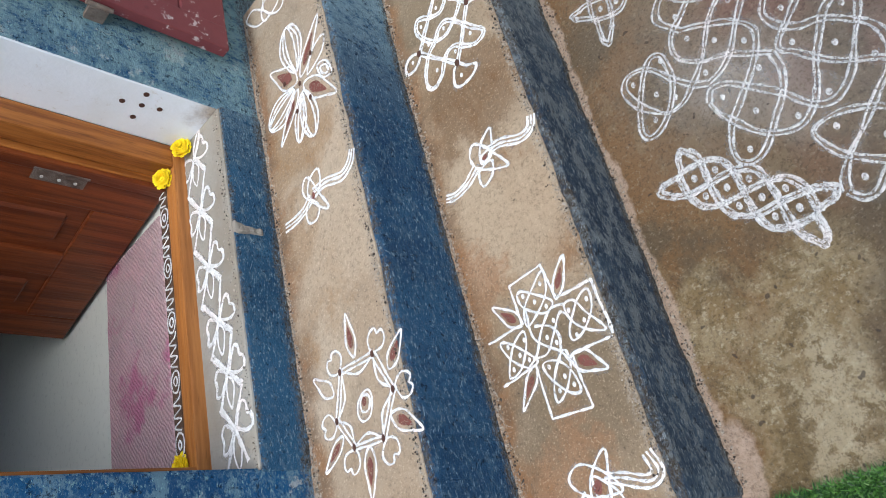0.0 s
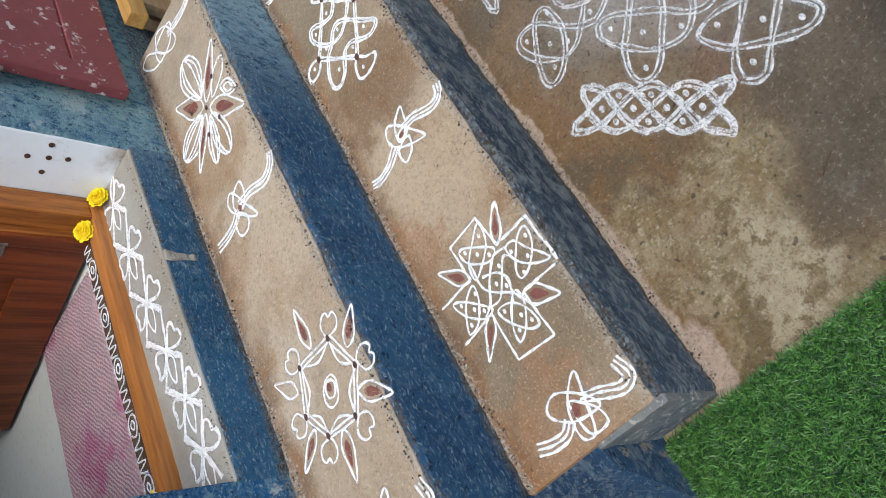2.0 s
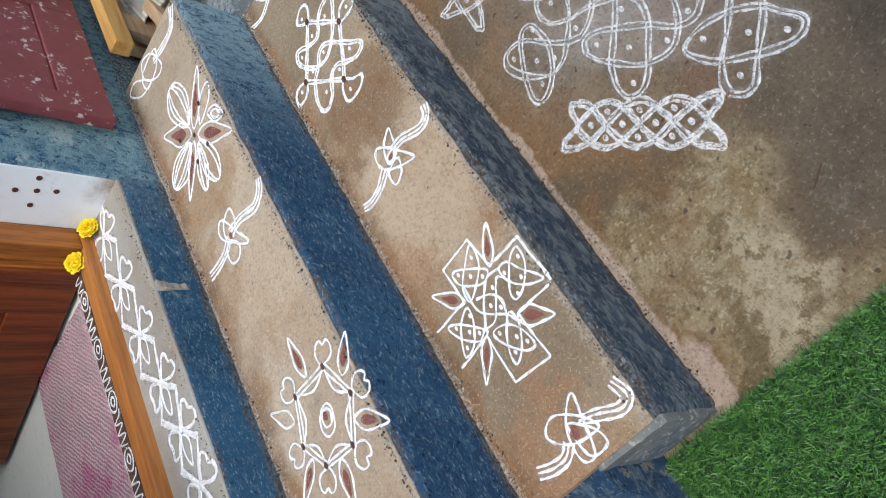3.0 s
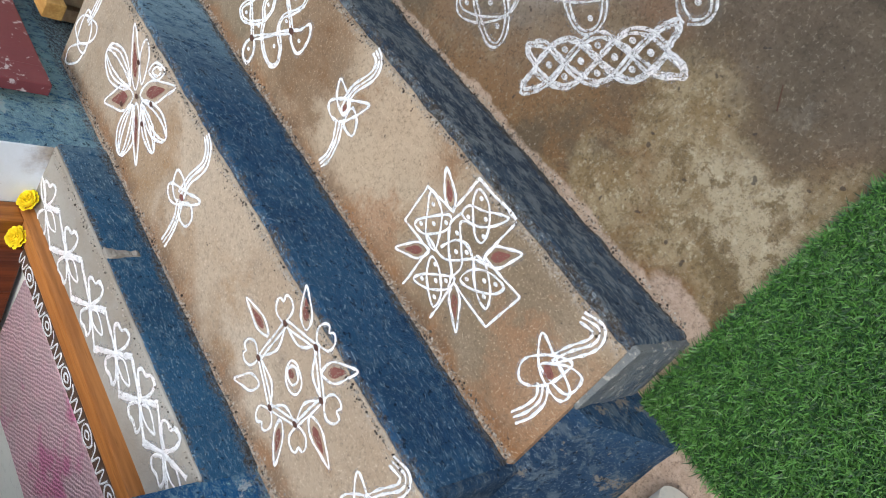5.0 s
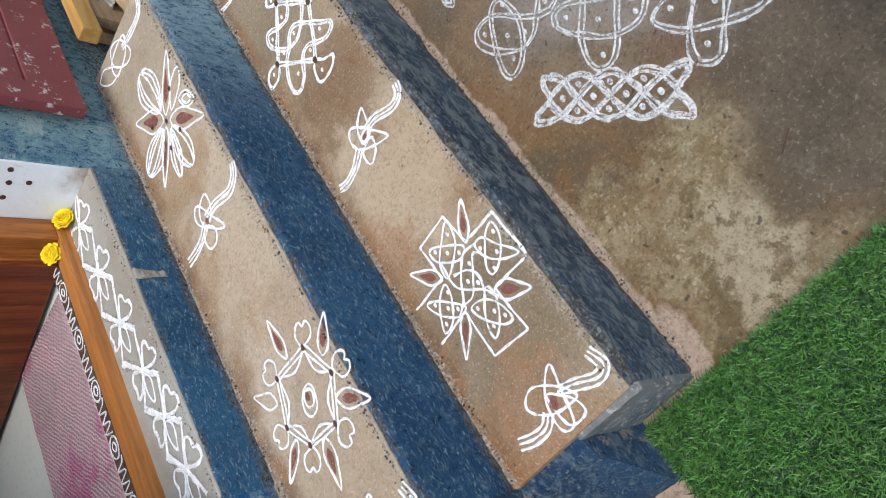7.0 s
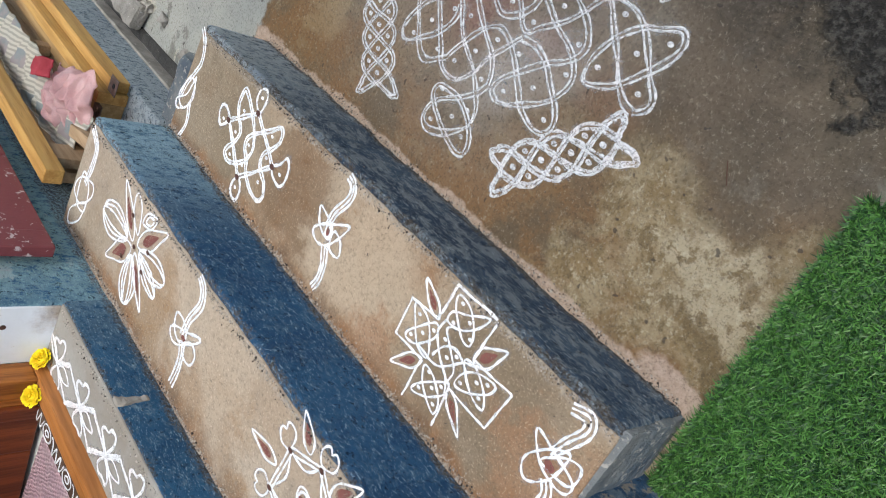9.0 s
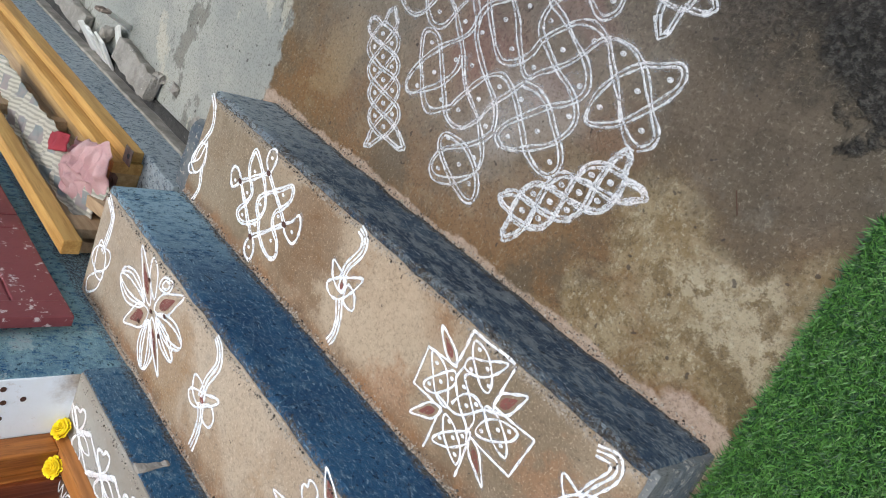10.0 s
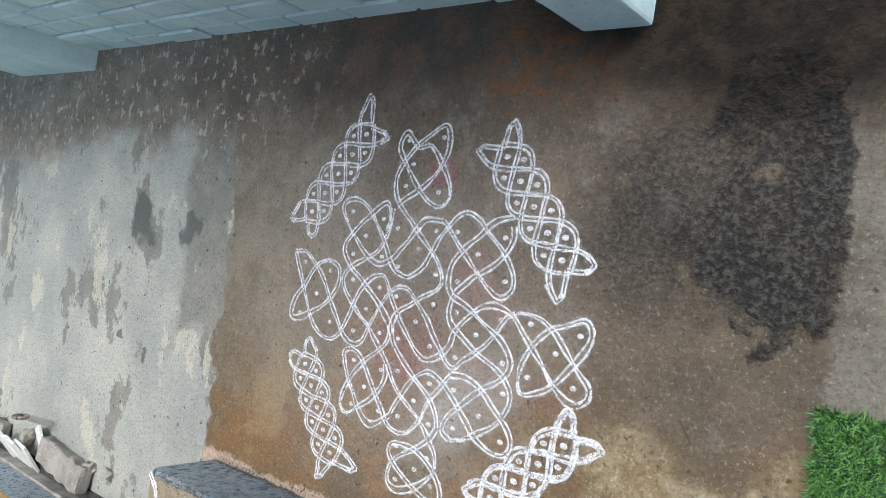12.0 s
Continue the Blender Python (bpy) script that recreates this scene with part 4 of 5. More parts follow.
side = np.stack([-sa, ca, np.zeros(N)], 1) * wid[:, None]
mid = base + np.stack([ca * np.sin(lean) * hgt * 0.5, sa * np.sin(lean) * hgt * 0.5, np.cos(lean * 0.7) * hgt * 0.6], 1)
tip = base + np.stack([ca * np.sin(lean) * hgt * 1.2, sa * np.sin(lean) * hgt * 1.2, np.cos(lean) * hgt], 1)
co = np.stack([base - side, base + side, mid + side * 0.8, mid - side * 0.8, tip], 1).reshape(-1, 3)
idx = np.arange(N)[:, None] * 5
faces = np.concatenate([idx + np.array([[0, 1, 2, 3]])], 0).tolist() + (idx + np.array([[3, 2, 4]])).tolist()
me = bpy.data.meshes.new("turf")
me.from_pydata(co.tolist(), [], faces)
me.materials.append(M["blade"])
blades = new("turf", me)
blades.parent = grass
tagged(blades, kind="stuff")


# ---- marigold flowers ----
def marigold(at, r, seed):
    f = thing("marigold", "bright yellow marigold flower head by the door sill", "flower", "marigolds at the door")
    rg = random.Random(seed)
    for ring, (n_, rad, lift, tilt) in enumerate(((14, 1.0, 0.25, 20), (12, 0.78, 0.45, 38), (9, 0.52, 0.6, 58), (6, 0.28, 0.7, 75))):
        bm = bmesh.new()
        for k in range(n_):
            a = k * math.tau / n_ + rg.uniform(-0.15, 0.15) + ring
            ln, wd = r * 0.55 * rg.uniform(0.85, 1.15), r * 0.26
            m = Matrix.Translation((math.cos(a) * r * rad * 0.55, math.sin(a) * r * rad * 0.55, r * lift * 0.7)) @ Matrix.Rotation(a, 4, "Z") @ Matrix.Rotation(radians(-tilt + rg.uniform(-8, 8)), 4, "Y")
            vs = [bm.verts.new(m @ Vector(q)) for q in ((0, -wd * 0.5, 0), (ln * 0.7, -wd, ln * 0.12), (ln, -wd * 0.45, 0), (ln * 0.92, 0, -ln * 0.06), (ln, wd * 0.45, 0), (ln * 0.7, wd, ln * 0.12), (0, wd * 0.5, 0), (ln * 0.6, 0, ln * 0.0))]
            for q in range(6):
                bm.faces.new((vs[q], vs[q + 1], vs[7]))
        part("petals", bm, M["petal"], f)
    part("base", tube([(0, 0, 0), (0, 0, r * 0.35)], [r * 0.55, r * 0.7], 12), M["petal"], f)
    f.matrix_world = pose(*at, rg.uniform(-12, 12), rg.uniform(-12, 12), rg.uniform(0, 90))
    return f


marigold((1.078, 0.752, Z3 + 0.012), 0.026, 1).rotation_euler = (radians(38), 0, 0)
marigold((1.018, 0.806, Z3 + 0.036), 0.025, 2).rotation_euler = (radians(30), radians(-15), 0)
marigold((0.329, 0.815, Z3 + 0.030), 0.025, 3)


# ---- powder drawings ----
def smooth_path(pts, closed, step=0.004):
    p_ = [Vector((a, b, 0)) for a, b in pts]
    if len(p_) == 2:
        n_ = max(2, int((p_[1] - p_[0]).length / step))
        return [p_[0].lerp(p_[1], i / n_) for i in range(n_ + 1)]
    got, m_ = [], len(p_)
    for i in range(m_ if closed else m_ - 1):
        a, b, c, d = (p_[(i + o) % m_] if closed else p_[min(max(i + o, 0), m_ - 1)] for o in (-1, 0, 1, 2))
        n_ = max(2, int((c - b).length / step))
        for s in range(n_):
            u = s / n_
            got.append(0.5 * ((2 * b) + (c - a) * u + (2 * a - 5 * b + 4 * c - d) * u * u + (3 * b - a - 3 * c + d) * u ** 3))
    got.append(got[0] if closed else p_[-1])
    return got


class Kolam:
    """A drawing in strewn powder on a level surface: raised white lines, dots, and red filled leaves."""

    def __init__(self, z, w=0.0046, gap=0.009, spread=0.0, dust="powder", sway=0.3):
        self.z, self.w, self.gap, self.spread, self.dust, self.sway = z, w, gap, spread, dust, sway
        self.white, self.red, self.dark, self.thin = bmesh.new(), [], [], bmesh.new()
        self.count = 0

    def ribbon(self, bm, path, w, lift):
        self.count += 1
        rows_r, m_ = [], len(path)
        for i, q in enumerate(path):
            d = path[min(i + 1, m_ - 1)] - path[max(i - 1, 0)]
            if d.length < 1e-9:
                d = Vector((1, 0, 0))
            s = Vector((-d.y, d.x, 0)).normalized()
            ww = w * (0.5 + 0.34 * noise.noise(Vector((q.x * 70, q.y * 70, self.count))) + 0.20 * noise.noise(Vector((q.x * 300, q.y * 300, self.count))))
            j = s * noise.noise(Vector((q.x * 25, q.y * 25, self.count * 3.1))) * 0.0022
            zz = Vector((0, 0, self.z))
            rows_r.append([bm.verts.new(q + j + s * ww + zz + Vector((0, 0, 0.0004))), bm.verts.new(q + j + zz + Vector((0, 0, lift))), bm.verts.new(q + j - s * ww + zz + Vector((0, 0, 0.0004)))])
        for r0, r1 in zip(rows_r, rows_r[1:]):
            for k in range(2):
                bm.faces.new((r0[k], r0[k + 1], r1[k + 1], r1[k]))

    def line(self, pts, n=1, w=None, closed=False, sharp=False):
        w = w or self.w
        path = smooth_path(pts, closed)
        if sharp:
            path = [q for a, b in zip(pts, pts[1:]) for q in smooth_path([a, b], False)]
        for i in range(n):
            off = (i - (n - 1) / 2) * self.gap
            moved, m_ = [], len(path)
            for k, q in enumerate(path):
                if closed:
                    d = path[(k + 3) % (m_ - 1)] - path[(k - 3) % (m_ - 1)]
                else:
                    d = path[min(k + 3, m_ - 1)] - path[max(k - 3, 0)]
                s = Vector((-d.y, d.x, 0)).normalized() if d.length > 1e-9 else Vector((0, 1, 0))
                moved.append(q + s * off * (1 + self.sway * noise.noise(Vector((q.x * 14, q.y * 14, self.count)))))
            self.ribbon(self.white, moved, w, 0.0016 + 0.0002 * (self.count % 4))
        if n > 1:
            self.ribbon(self.thin, path, self.gap * (n + self.spread), 0.0008)
        else:
            self.ribbon(self.thin, path, w * 2.3, 0.0007)

    def leaf(self, a, b, width, fill=False, blunt=False):
        a, b = Vector((*a, 0)), Vector((*b, 0))
        d = b - a
        s = Vector((-d.y, d.x, 0)).normalized() * width / 2
        pts = [a, a + d * 0.16 + s * 0.75, a + d * 0.38 + s, a + d * 0.68 + s * 0.62, b, a + d * 0.68 - s * 0.62, a + d * 0.38 - s, a + d * 0.16 - s * 0.75]
        if blunt:
            pts = [a, a + d * 0.25 + s * 0.7, a + d * 0.6 + s, a + d * 0.9 + s * 0.6, b, a + d * 0.9 - s * 0.6, a + d * 0.6 - s, a + d * 0.25 - s * 0.7]
        self.line([(q.x, q.y) for q in pts], closed=True)
        if fill:
            ring = smooth_path([((a + d * 0.4 + (q - (a + d * 0.4)) * 0.54).x, (a + d * 0.4 + (q - (a + d * 0.4)) * 0.54).y) for q in pts], True)[:-1]
            bm = bmesh.new()
            bm.faces.new([bm.verts.new(q + Vector((0, 0, self.z + 0.0012))) for q in ring])
            self.red.append(bm)

    def dots(self, pts, red=False, r=0.0042, dark=False):
        for k, (a, b) in enumerate(pts):
            bm = bmesh.new() if red else self.white
            if red:
                (self.dark if dark else self.red).append(bm)
            rr = r * (1.7 if red else 1.0)
            up = 0.0016 if red else 0.0
            ring = [bm.verts.new((a + rr * math.cos(t) * 1.25, b + rr * math.sin(t) * 0.9, self.z + 0.001 + up)) for t in [i * math.tau / 9 for i in range(9)]]
            top = bm.verts.new((a, b, self.z + 0.0026 + up))
            for i in range(9):
                bm.faces.new((ring[i], ring[(i + 1) % 9], top))

    def heart(self, at, away, size):
        d = (Vector((*at, 0)) - Vector((*away, 0))).normalized()
        s = Vector((-d.y, d.x, 0))
        o = Vector((*at, 0))
        shape = ((0.1, 0.1), (0.5, 0.52), (0.95, 0.45), (1.1, 0.2), (0.92, 0.02), (1.12, -0.2), (0.92, -0.48), (0.45, -0.5))
        self.line([((o + d * u * size + s * v * size).x, (o + d * u * size + s * v * size).y) for u, v in shape], closed=True)

    def smear(self, cx, cy, wide):
        """A soft patch of spilt powder with an uneven rim."""
        self.count += 1
        rim = []
        for i in range(20):
            a = i * math.tau / 20
            r = wide * (0.75 + 0.6 * noise.noise(Vector((math.cos(a) * 1.3, math.sin(a) * 1.3, self.count))))
            rim.append(self.thin.verts.new((cx + r * math.cos(a), cy + r * 0.8 * math.sin(a), self.z + 0.0003)))
        self.thin.faces.new(rim)

    def done(self, label, red_label="red ochre powder filling"):
        ob = link("kolam", self.white, M[self.dust])
        tagged(ob, label, "floor drawing", "kolam drawings")
        for bm in self.red:
            part("filling", bm, M["red"], ob, red_label)
        for bm in self.dark:
            part("dab", bm, M["mark"], ob, "dark brown paste dab")
        if len(self.thin.faces):
            tagged(part("dusting", self.thin, M["haze"], ob, "thin smeared white powder"), kind="stuff")
        return ob


k = Kolam(Z2)
corners = [(0.386, 0.371), (0.305, 0.337), (0.234, 0.385), (0.245, 0.465), (0.306, 0.501), (0.390, 0.468)]
k.leaf((0.402, 0.423), (0.494, 0.425), 0.028, True)
k.leaf((0.343, 0.338), (0.397, 0.287), 0.03, True)
k.leaf((0.267, 0.357), (0.216, 0.288), 0.034, True)
k.leaf((0.233, 0.427), (0.144, 0.445), 0.03, True)
k.leaf((0.275, 0.492), (0.227, 0.559), 0.024, True)
k.leaf((0.356, 0.499), (0.409, 0.552), 0.03)
k.line([(0.331, 0.406), (0.321, 0.433), (0.296, 0.440), (0.281, 0.429), (0.286, 0.406), (0.314, 0.395)], closed=True)
k.line([(0.324, 0.410), (0.317, 0.427), (0.298, 0.428), (0.295, 0.411), (0.312, 0.401)], closed=True)
k.dots([(0.313, 0.416)], True)
middle = (sum(q[0] for q in corners) / 6, sum(q[1] for q in corners) / 6)
for i, q in enumerate(corners):
    r = corners[(i + 1) % 6]
    k.line([q, r], n=2)
    k.line([q, ((q[0] + r[0]) / 2 * 0.76 + middle[0] * 0.24, (q[1] + r[1]) / 2 * 0.76 + middle[1] * 0.24), r])
    k.heart(q, middle, 0.042)
k.dots(corners, True, 0.0034, True)
k.done("white powder flower with hearts and red leaves on a tread")

k = Kolam(Z2, 0.0056)
k.leaf((1.098, 0.422), (1.212, 0.326), 0.036, True)
k.leaf((1.075, 0.440), (0.973, 0.531), 0.03, True)
k.leaf((1.097, 0.437), (1.192, 0.528), 0.056, True)
k.leaf((1.074, 0.417), (0.972, 0.318), 0.05, True)
k.leaf((1.125, 0.432), (1.272, 0.442), 0.085, blunt=True)
k.leaf((1.125, 0.432), (1.272, 0.442), 0.058, blunt=True)
k.leaf((1.125, 0.432), (1.272, 0.442), 0.03, blunt=True)
k.leaf((1.083, 0.452), (1.046, 0.562), 0.078, blunt=True)
k.leaf((1.083, 0.452), (1.046, 0.562), 0.05, blunt=True)
k.leaf((1.083, 0.452), (1.046, 0.562), 0.024, blunt=True)
k.leaf((1.056, 0.428), (0.940, 0.465), 0.042, blunt=True)
k.leaf((1.056, 0.428), (0.940, 0.465), 0.02, blunt=True)
k.leaf((1.056, 0.422), (0.922, 0.414), 0.06, blunt=True)
k.leaf((1.056, 0.422), (0.922, 0.414), 0.034, blunt=True)
k.leaf((1.086, 0.398), (1.144, 0.320), 0.038, blunt=True)
k.line([(1.071, 0.329), (1.082, 0.361), (1.042, 0.352), (1.031, 0.319)], closed=True)
k.line([(1.064, 0.333), (1.070, 0.352), (1.048, 0.346), (1.042, 0.329)], closed=True)
k.dots([(1.130, 0.372), (1.122, 0.480), (1.082, 0.427), (1.020, 0.400), (1.018, 0.452)], True, 0.0036, True)
k.done("white powder butterfly flower with red leaves on a tread")

k = Kolam(Z2, 0.0056)
k.line([(0.793, 0.451), (0.793, 0.410), (0.774, 0.357), (0.787, 0.325), (0.812, 0.311)], n=3)
k.line([(0.788, 0.459), (0.770, 0.491), (0.767, 0.530), (0.770, 0.563)], n=3)
k.line([(0.839, 0.425), (0.831, 0.455), (0.800, 0.470), (0.779, 0.444), (0.802, 0.425)], closed=True)
k.line([(0.841, 0.462), (0.828, 0.483), (0.798, 0.479), (0.747, 0.435), (0.735, 0.413), (0.782, 0.433)], closed=True)
k.line([(0.781, 0.464), (0.764, 0.484), (0.734, 0.481), (0.729, 0.456), (0.753, 0.441)], closed=True)
k.dots([(0.785, 0.451)], True)
k.done("white powder bird with a swept tail on a tread")

k = Kolam(Z2, 0.0056)
k.line([(1.448, 0.319), (1.396, 0.354), (1.396, 0.419), (1.402, 0.455)], n=3)
k.line([(1.434, 0.456), (1.449, 0.499), (1.400, 0.513), (1.349, 0.466), (1.362, 0.432)], closed=True)
k.line([(1.426, 0.435), (1.419, 0.515), (1.365, 0.517), (1.374, 0.456)], closed=True)
k.line([(1.371, 0.495), (1.438, 0.552), (1.428, 0.590), (1.378, 0.550)], closed=True)
k.done("white powder bud with a long stem at the tread end")

k = Kolam(Z1)
k.line([(0.390, 0.090), (0.463, 0.099), (0.458, 0.179), (0.376, 0.177), (0.376, 0.264)], sharp=True)
k.line([(0.388, 0.092), (0.386, 0.012), (0.281, 0.007)], w=0.006, sharp=True)
k.line([(0.278, 0.009), (0.283, 0.096), (0.186, 0.090), (0.195, 0.174), (0.295, 0.175), (0.287, 0.257)], sharp=True)
k.leaf((0.390, 0.090), (0.455, 0.047), 0.024, True)
k.leaf((0.376, 0.177), (0.437, 0.231), 0.03, True)
k.leaf((0.280, 0.098), (0.233, 0.038), 0.036, True)
k.leaf((0.295, 0.175), (0.230, 0.229), 0.024, True)
k.line([(0.434, 0.167), (0.428, 0.145), (0.389, 0.100), (0.374, 0.115), (0.381, 0.137), (0.407, 0.165)], closed=True)
k.line([(0.449, 0.100), (0.431, 0.131), (0.401, 0.161), (0.369, 0.166), (0.382, 0.137), (0.410, 0.106)], closed=True)
k.line([(0.374, 0.025), (0.364, 0.052), (0.325, 0.083), (0.303, 0.084), (0.308, 0.061), (0.339, 0.029)], closed=True)
k.line([(0.368, 0.080), (0.369, 0.059), (0.340, 0.043), (0.294, 0.016), (0.306, 0.045), (0.332, 0.071)], closed=True)
k.line([(0.364, 0.179), (0.351, 0.208), (0.321, 0.229), (0.296, 0.236), (0.301, 0.210), (0.333, 0.183)], closed=True)
k.line([(0.364, 0.237), (0.350, 0.209), (0.315, 0.176), (0.300, 0.168), (0.297, 0.189), (0.328, 0.224)], closed=True)
k.line([(0.289, 0.159), (0.284, 0.128), (0.253, 0.105), (0.219, 0.100), (0.222, 0.120), (0.255, 0.149)], closed=True)
k.line([(0.295, 0.108), (0.277, 0.133), (0.241, 0.152), (0.216, 0.153), (0.227, 0.132), (0.262, 0.106)], closed=True)
k.line([(0.371, 0.078), (0.374, 0.110), (0.346, 0.141), (0.313, 0.165), (0.299, 0.188)])
k.line([(0.332, 0.071), (0.361, 0.091), (0.328, 0.119), (0.304, 0.145), (0.308, 0.176)])
k.line([(0.400, 0.160), (0.363, 0.163), (0.333, 0.155), (0.299, 0.117), (0.268, 0.105)])
k.line([(0.361, 0.152), (0.347, 0.121), (0.321, 0.109), (0.290, 0.119), (0.277, 0.133)])
k.dots([(0.429, 0.112), (0.425, 0.156), (0.403, 0.135), (0.384, 0.114), (0.353, 0.109), (0.358, 0.032), (0.356, 0.073), (0.326, 0.050), (0.308, 0.073), (0.331, 0.133), (0.314, 0.117), (0.348, 0.182), (0.351, 0.222), (0.326, 0.201), (0.310, 0.184), (0.307, 0.223), (0.281, 0.148), (0.253, 0.123), (0.233, 0.110), (0.234, 0.142)])
k.done("white powder knot in squares with red leaves on a tread")

k = Kolam(Z1, 0.0056, 0.0068)
k.line([(1.216, 0.133), (1.114, 0.061)], n=2)
k.line([(1.114, 0.061), (0.992, 0.133)], n=2)
k.line([(0.992, 0.133), (1.099, 0.226)], n=2)
k.line([(1.099, 0.226), (1.216, 0.133)], n=2)
k.line([(1.183, 0.108), (1.200, 0.083), (1.203, 0.061), (1.196, 0.039), (1.167, 0.052), (1.130, 0.080), (1.100, 0.110), (1.086, 0.141), (1.095, 0.173), (1.126, 0.202), (1.161, 0.217), (1.186, 0.207), (1.182, 0.189), (1.162, 0.163), (1.154, 0.137), (1.166, 0.120)], n=2, closed=True)
k.line([(1.094, 0.175), (1.115, 0.156), (1.120, 0.132), (1.097, 0.106), (1.050, 0.072), (1.016, 0.044), (1.002, 0.056), (1.002, 0.077), (1.020, 0.104), (1.039, 0.125), (1.040, 0.147), (1.021, 0.167), (0.997, 0.184), (0.984, 0.207), (0.992, 0.226), (1.016, 0.229), (1.048, 0.219), (1.079, 0.198)], n=2, closed=True)
k.line([(1.216, 0.133), (1.237, 0.115), (1.261, 0.115), (1.267, 0.136), (1.244, 0.161)], closed=True, w=0.0075)
k.line([(1.114, 0.061), (1.138, 0.040), (1.139, 0.014), (1.119, 0.002), (1.104, 0.017), (1.105, 0.042)], closed=True, w=0.0075)
k.line([(0.992, 0.133), (0.977, 0.151), (0.947, 0.157), (0.932, 0.139), (0.935, 0.107), (0.954, 0.089), (0.972, 0.115)], closed=True, w=0.0075)
k.line([(1.099, 0.226), (1.111, 0.250), (1.102, 0.272), (1.076, 0.278), (1.070, 0.254), (1.081, 0.234)], closed=True, w=0.0075)
k.dots([(1.171, 0.084), (1.173, 0.143), (1.162, 0.199), (1.105, 0.140), (1.034, 0.078), (1.024, 0.129), (1.100, 0.193), (1.019, 0.191), (1.240, 0.142), (1.122, 0.025), (0.957, 0.133), (1.093, 0.251)], r=0.0048)
k.dots([(1.216, 0.133), (1.114, 0.061), (0.992, 0.133), (1.099, 0.226)], True, 0.0046, True)
k.done("white powder looped knot round dots on a tread")

k = Kolam(Z1, 0.0056)
k.line([(0.749, 0.130), (0.743, 0.093), (0.723, 0.048), (0.729, 0.019), (0.751, 0.009)], n=3)
k.line([(0.732, 0.168), (0.713, 0.199), (0.706, 0.237), (0.714, 0.266)], n=3)
k.line([(0.793, 0.108), (0.776, 0.139), (0.740, 0.153), (0.733, 0.128), (0.762, 0.113)], closed=True)
k.line([(0.784, 0.158), (0.758, 0.178), (0.718, 0.156), (0.688, 0.094), (0.738, 0.120)], closed=True)
k.line([(0.723, 0.129), (0.716, 0.166), (0.682, 0.165), (0.693, 0.138)], closed=True)
k.leaf((0.731, 0.154), (0.749, 0.123), 0.02, True)
k.done("white powder bird with a red body on a tread")

k = Kolam(Z1, 0.0056)
k.line([(1.469, 0.003), (1.434, 0.034), (1.422, 0.085), (1.453, 0.148), (1.461, 0.193)], n=2)
k.line([(1.448, 0.137), (1.473, 0.190), (1.437, 0.216), (1.403, 0.175), (1.415, 0.136)], closed=True)
k.line([(1.420, 0.117), (1.437, 0.174), (1.477, 0.209), (1.458, 0.229), (1.411, 0.190)], closed=True)
k.line([(1.413, 0.188), (1.392, 0.236), (1.407, 0.286)], n=2)
k.done("white powder bud with a thin stem at the tread end")



def curled_bird(z, dx, dy):
    k = Kolam(z)
    k.line([(0.074, 0.112), (0.062, 0.076), (0.046, 0.039), (0.056, 0.017), (0.088, 0.024)], n=3)
    k.line([(0.058, 0.150), (0.043, 0.171), (0.043, 0.202), (0.052, 0.232)], n=3)
    k.line([(0.115, 0.095), (0.097, 0.124), (0.063, 0.146), (0.021, 0.145), (0.018, 0.121), (0.065, 0.106)], closed=True)
    k.line([(0.103, 0.169), (0.083, 0.179), (0.053, 0.147), (0.045, 0.089), (0.072, 0.100), (0.106, 0.142)], closed=True)
    k.line([(0.081, 0.133), (0.023, 0.130), (0.020, 0.091), (0.050, 0.098)], closed=True)
    k.dots([(0.067, 0.126), (0.061, 0.128), (0.062, 0.132)], True)
    ob = k.done("white powder bird with a curled tail on a tread")
    ob.location = (dx, dy, 0)


curled_bird(Z1, 0, 0)
curled_bird(Z2, -0.012, 0.296)


# leaf garland along the landing
k = Kolam(Z3, 0.0078)
NODES = [(1.036, 0.726), (0.883, 0.720), (0.731, 0.710), (0.592, 0.690), (0.472, 0.676), (0.353, 0.671)]
for i, at in enumerate(NODES):
    a = Vector((*at, 0))
    b = Vector((*NODES[i + 1], 0)) if i < 5 else Vector((0.235, 0.664, 0))
    d = b - a

    def spot(along, out):
        return (a.x - along, a.y - out + along * 0.08)

    if i < 5:
        c, e = spot(abs(d.x) * 0.37, 0.048), spot(abs(d.x) * 0.56, -0.034)
        for wide in (-0.004, 0.0, 0.004):
            k.line([at, (c[0], c[1] + wide)], w=0.009)
            k.line([(e[0], e[1] + wide), tuple(b[:2])], w=0.009)
        k.line([c, tuple(b[:2])], w=0.008)
        k.line([at, e], w=0.008)
    else:
        for q in (spot(0.075, 0.040), spot(0.07, -0.034)):
            k.line([at, q], w=0.011)
    k.line([spot(0.012, 0.0), spot(0.030, 0.018), spot(0.055, 0.018), spot(0.078, 0.008), spot(0.055, -0.006), spot(0.030, -0.008)], w=0.0052, closed=True)
    k.line([spot(-0.002, 0.006), spot(-0.026, 0.016), spot(-0.044, 0.028), spot(-0.036, 0.042), spot(-0.018, 0.046), spot(-0.008, 0.060), spot(0.012, 0.062), spot(0.016, 0.040), spot(0.006, 0.014)], closed=True)
    k.line([spot(0.0, -0.008), spot(-0.012, -0.026), spot(-0.016, -0.040), spot(-0.002, -0.050), spot(0.016, -0.044), spot(0.036, -0.046), spot(0.038, -0.030), spot(0.022, -0.016), spot(0.008, -0.006)], closed=True)
    k.dots([at], False, 0.0065)
k.leaf((1.045, 0.722), (1.108, 0.692), 0.02)
k.done("white powder garland of leaves along the door landing", "dark red dots")

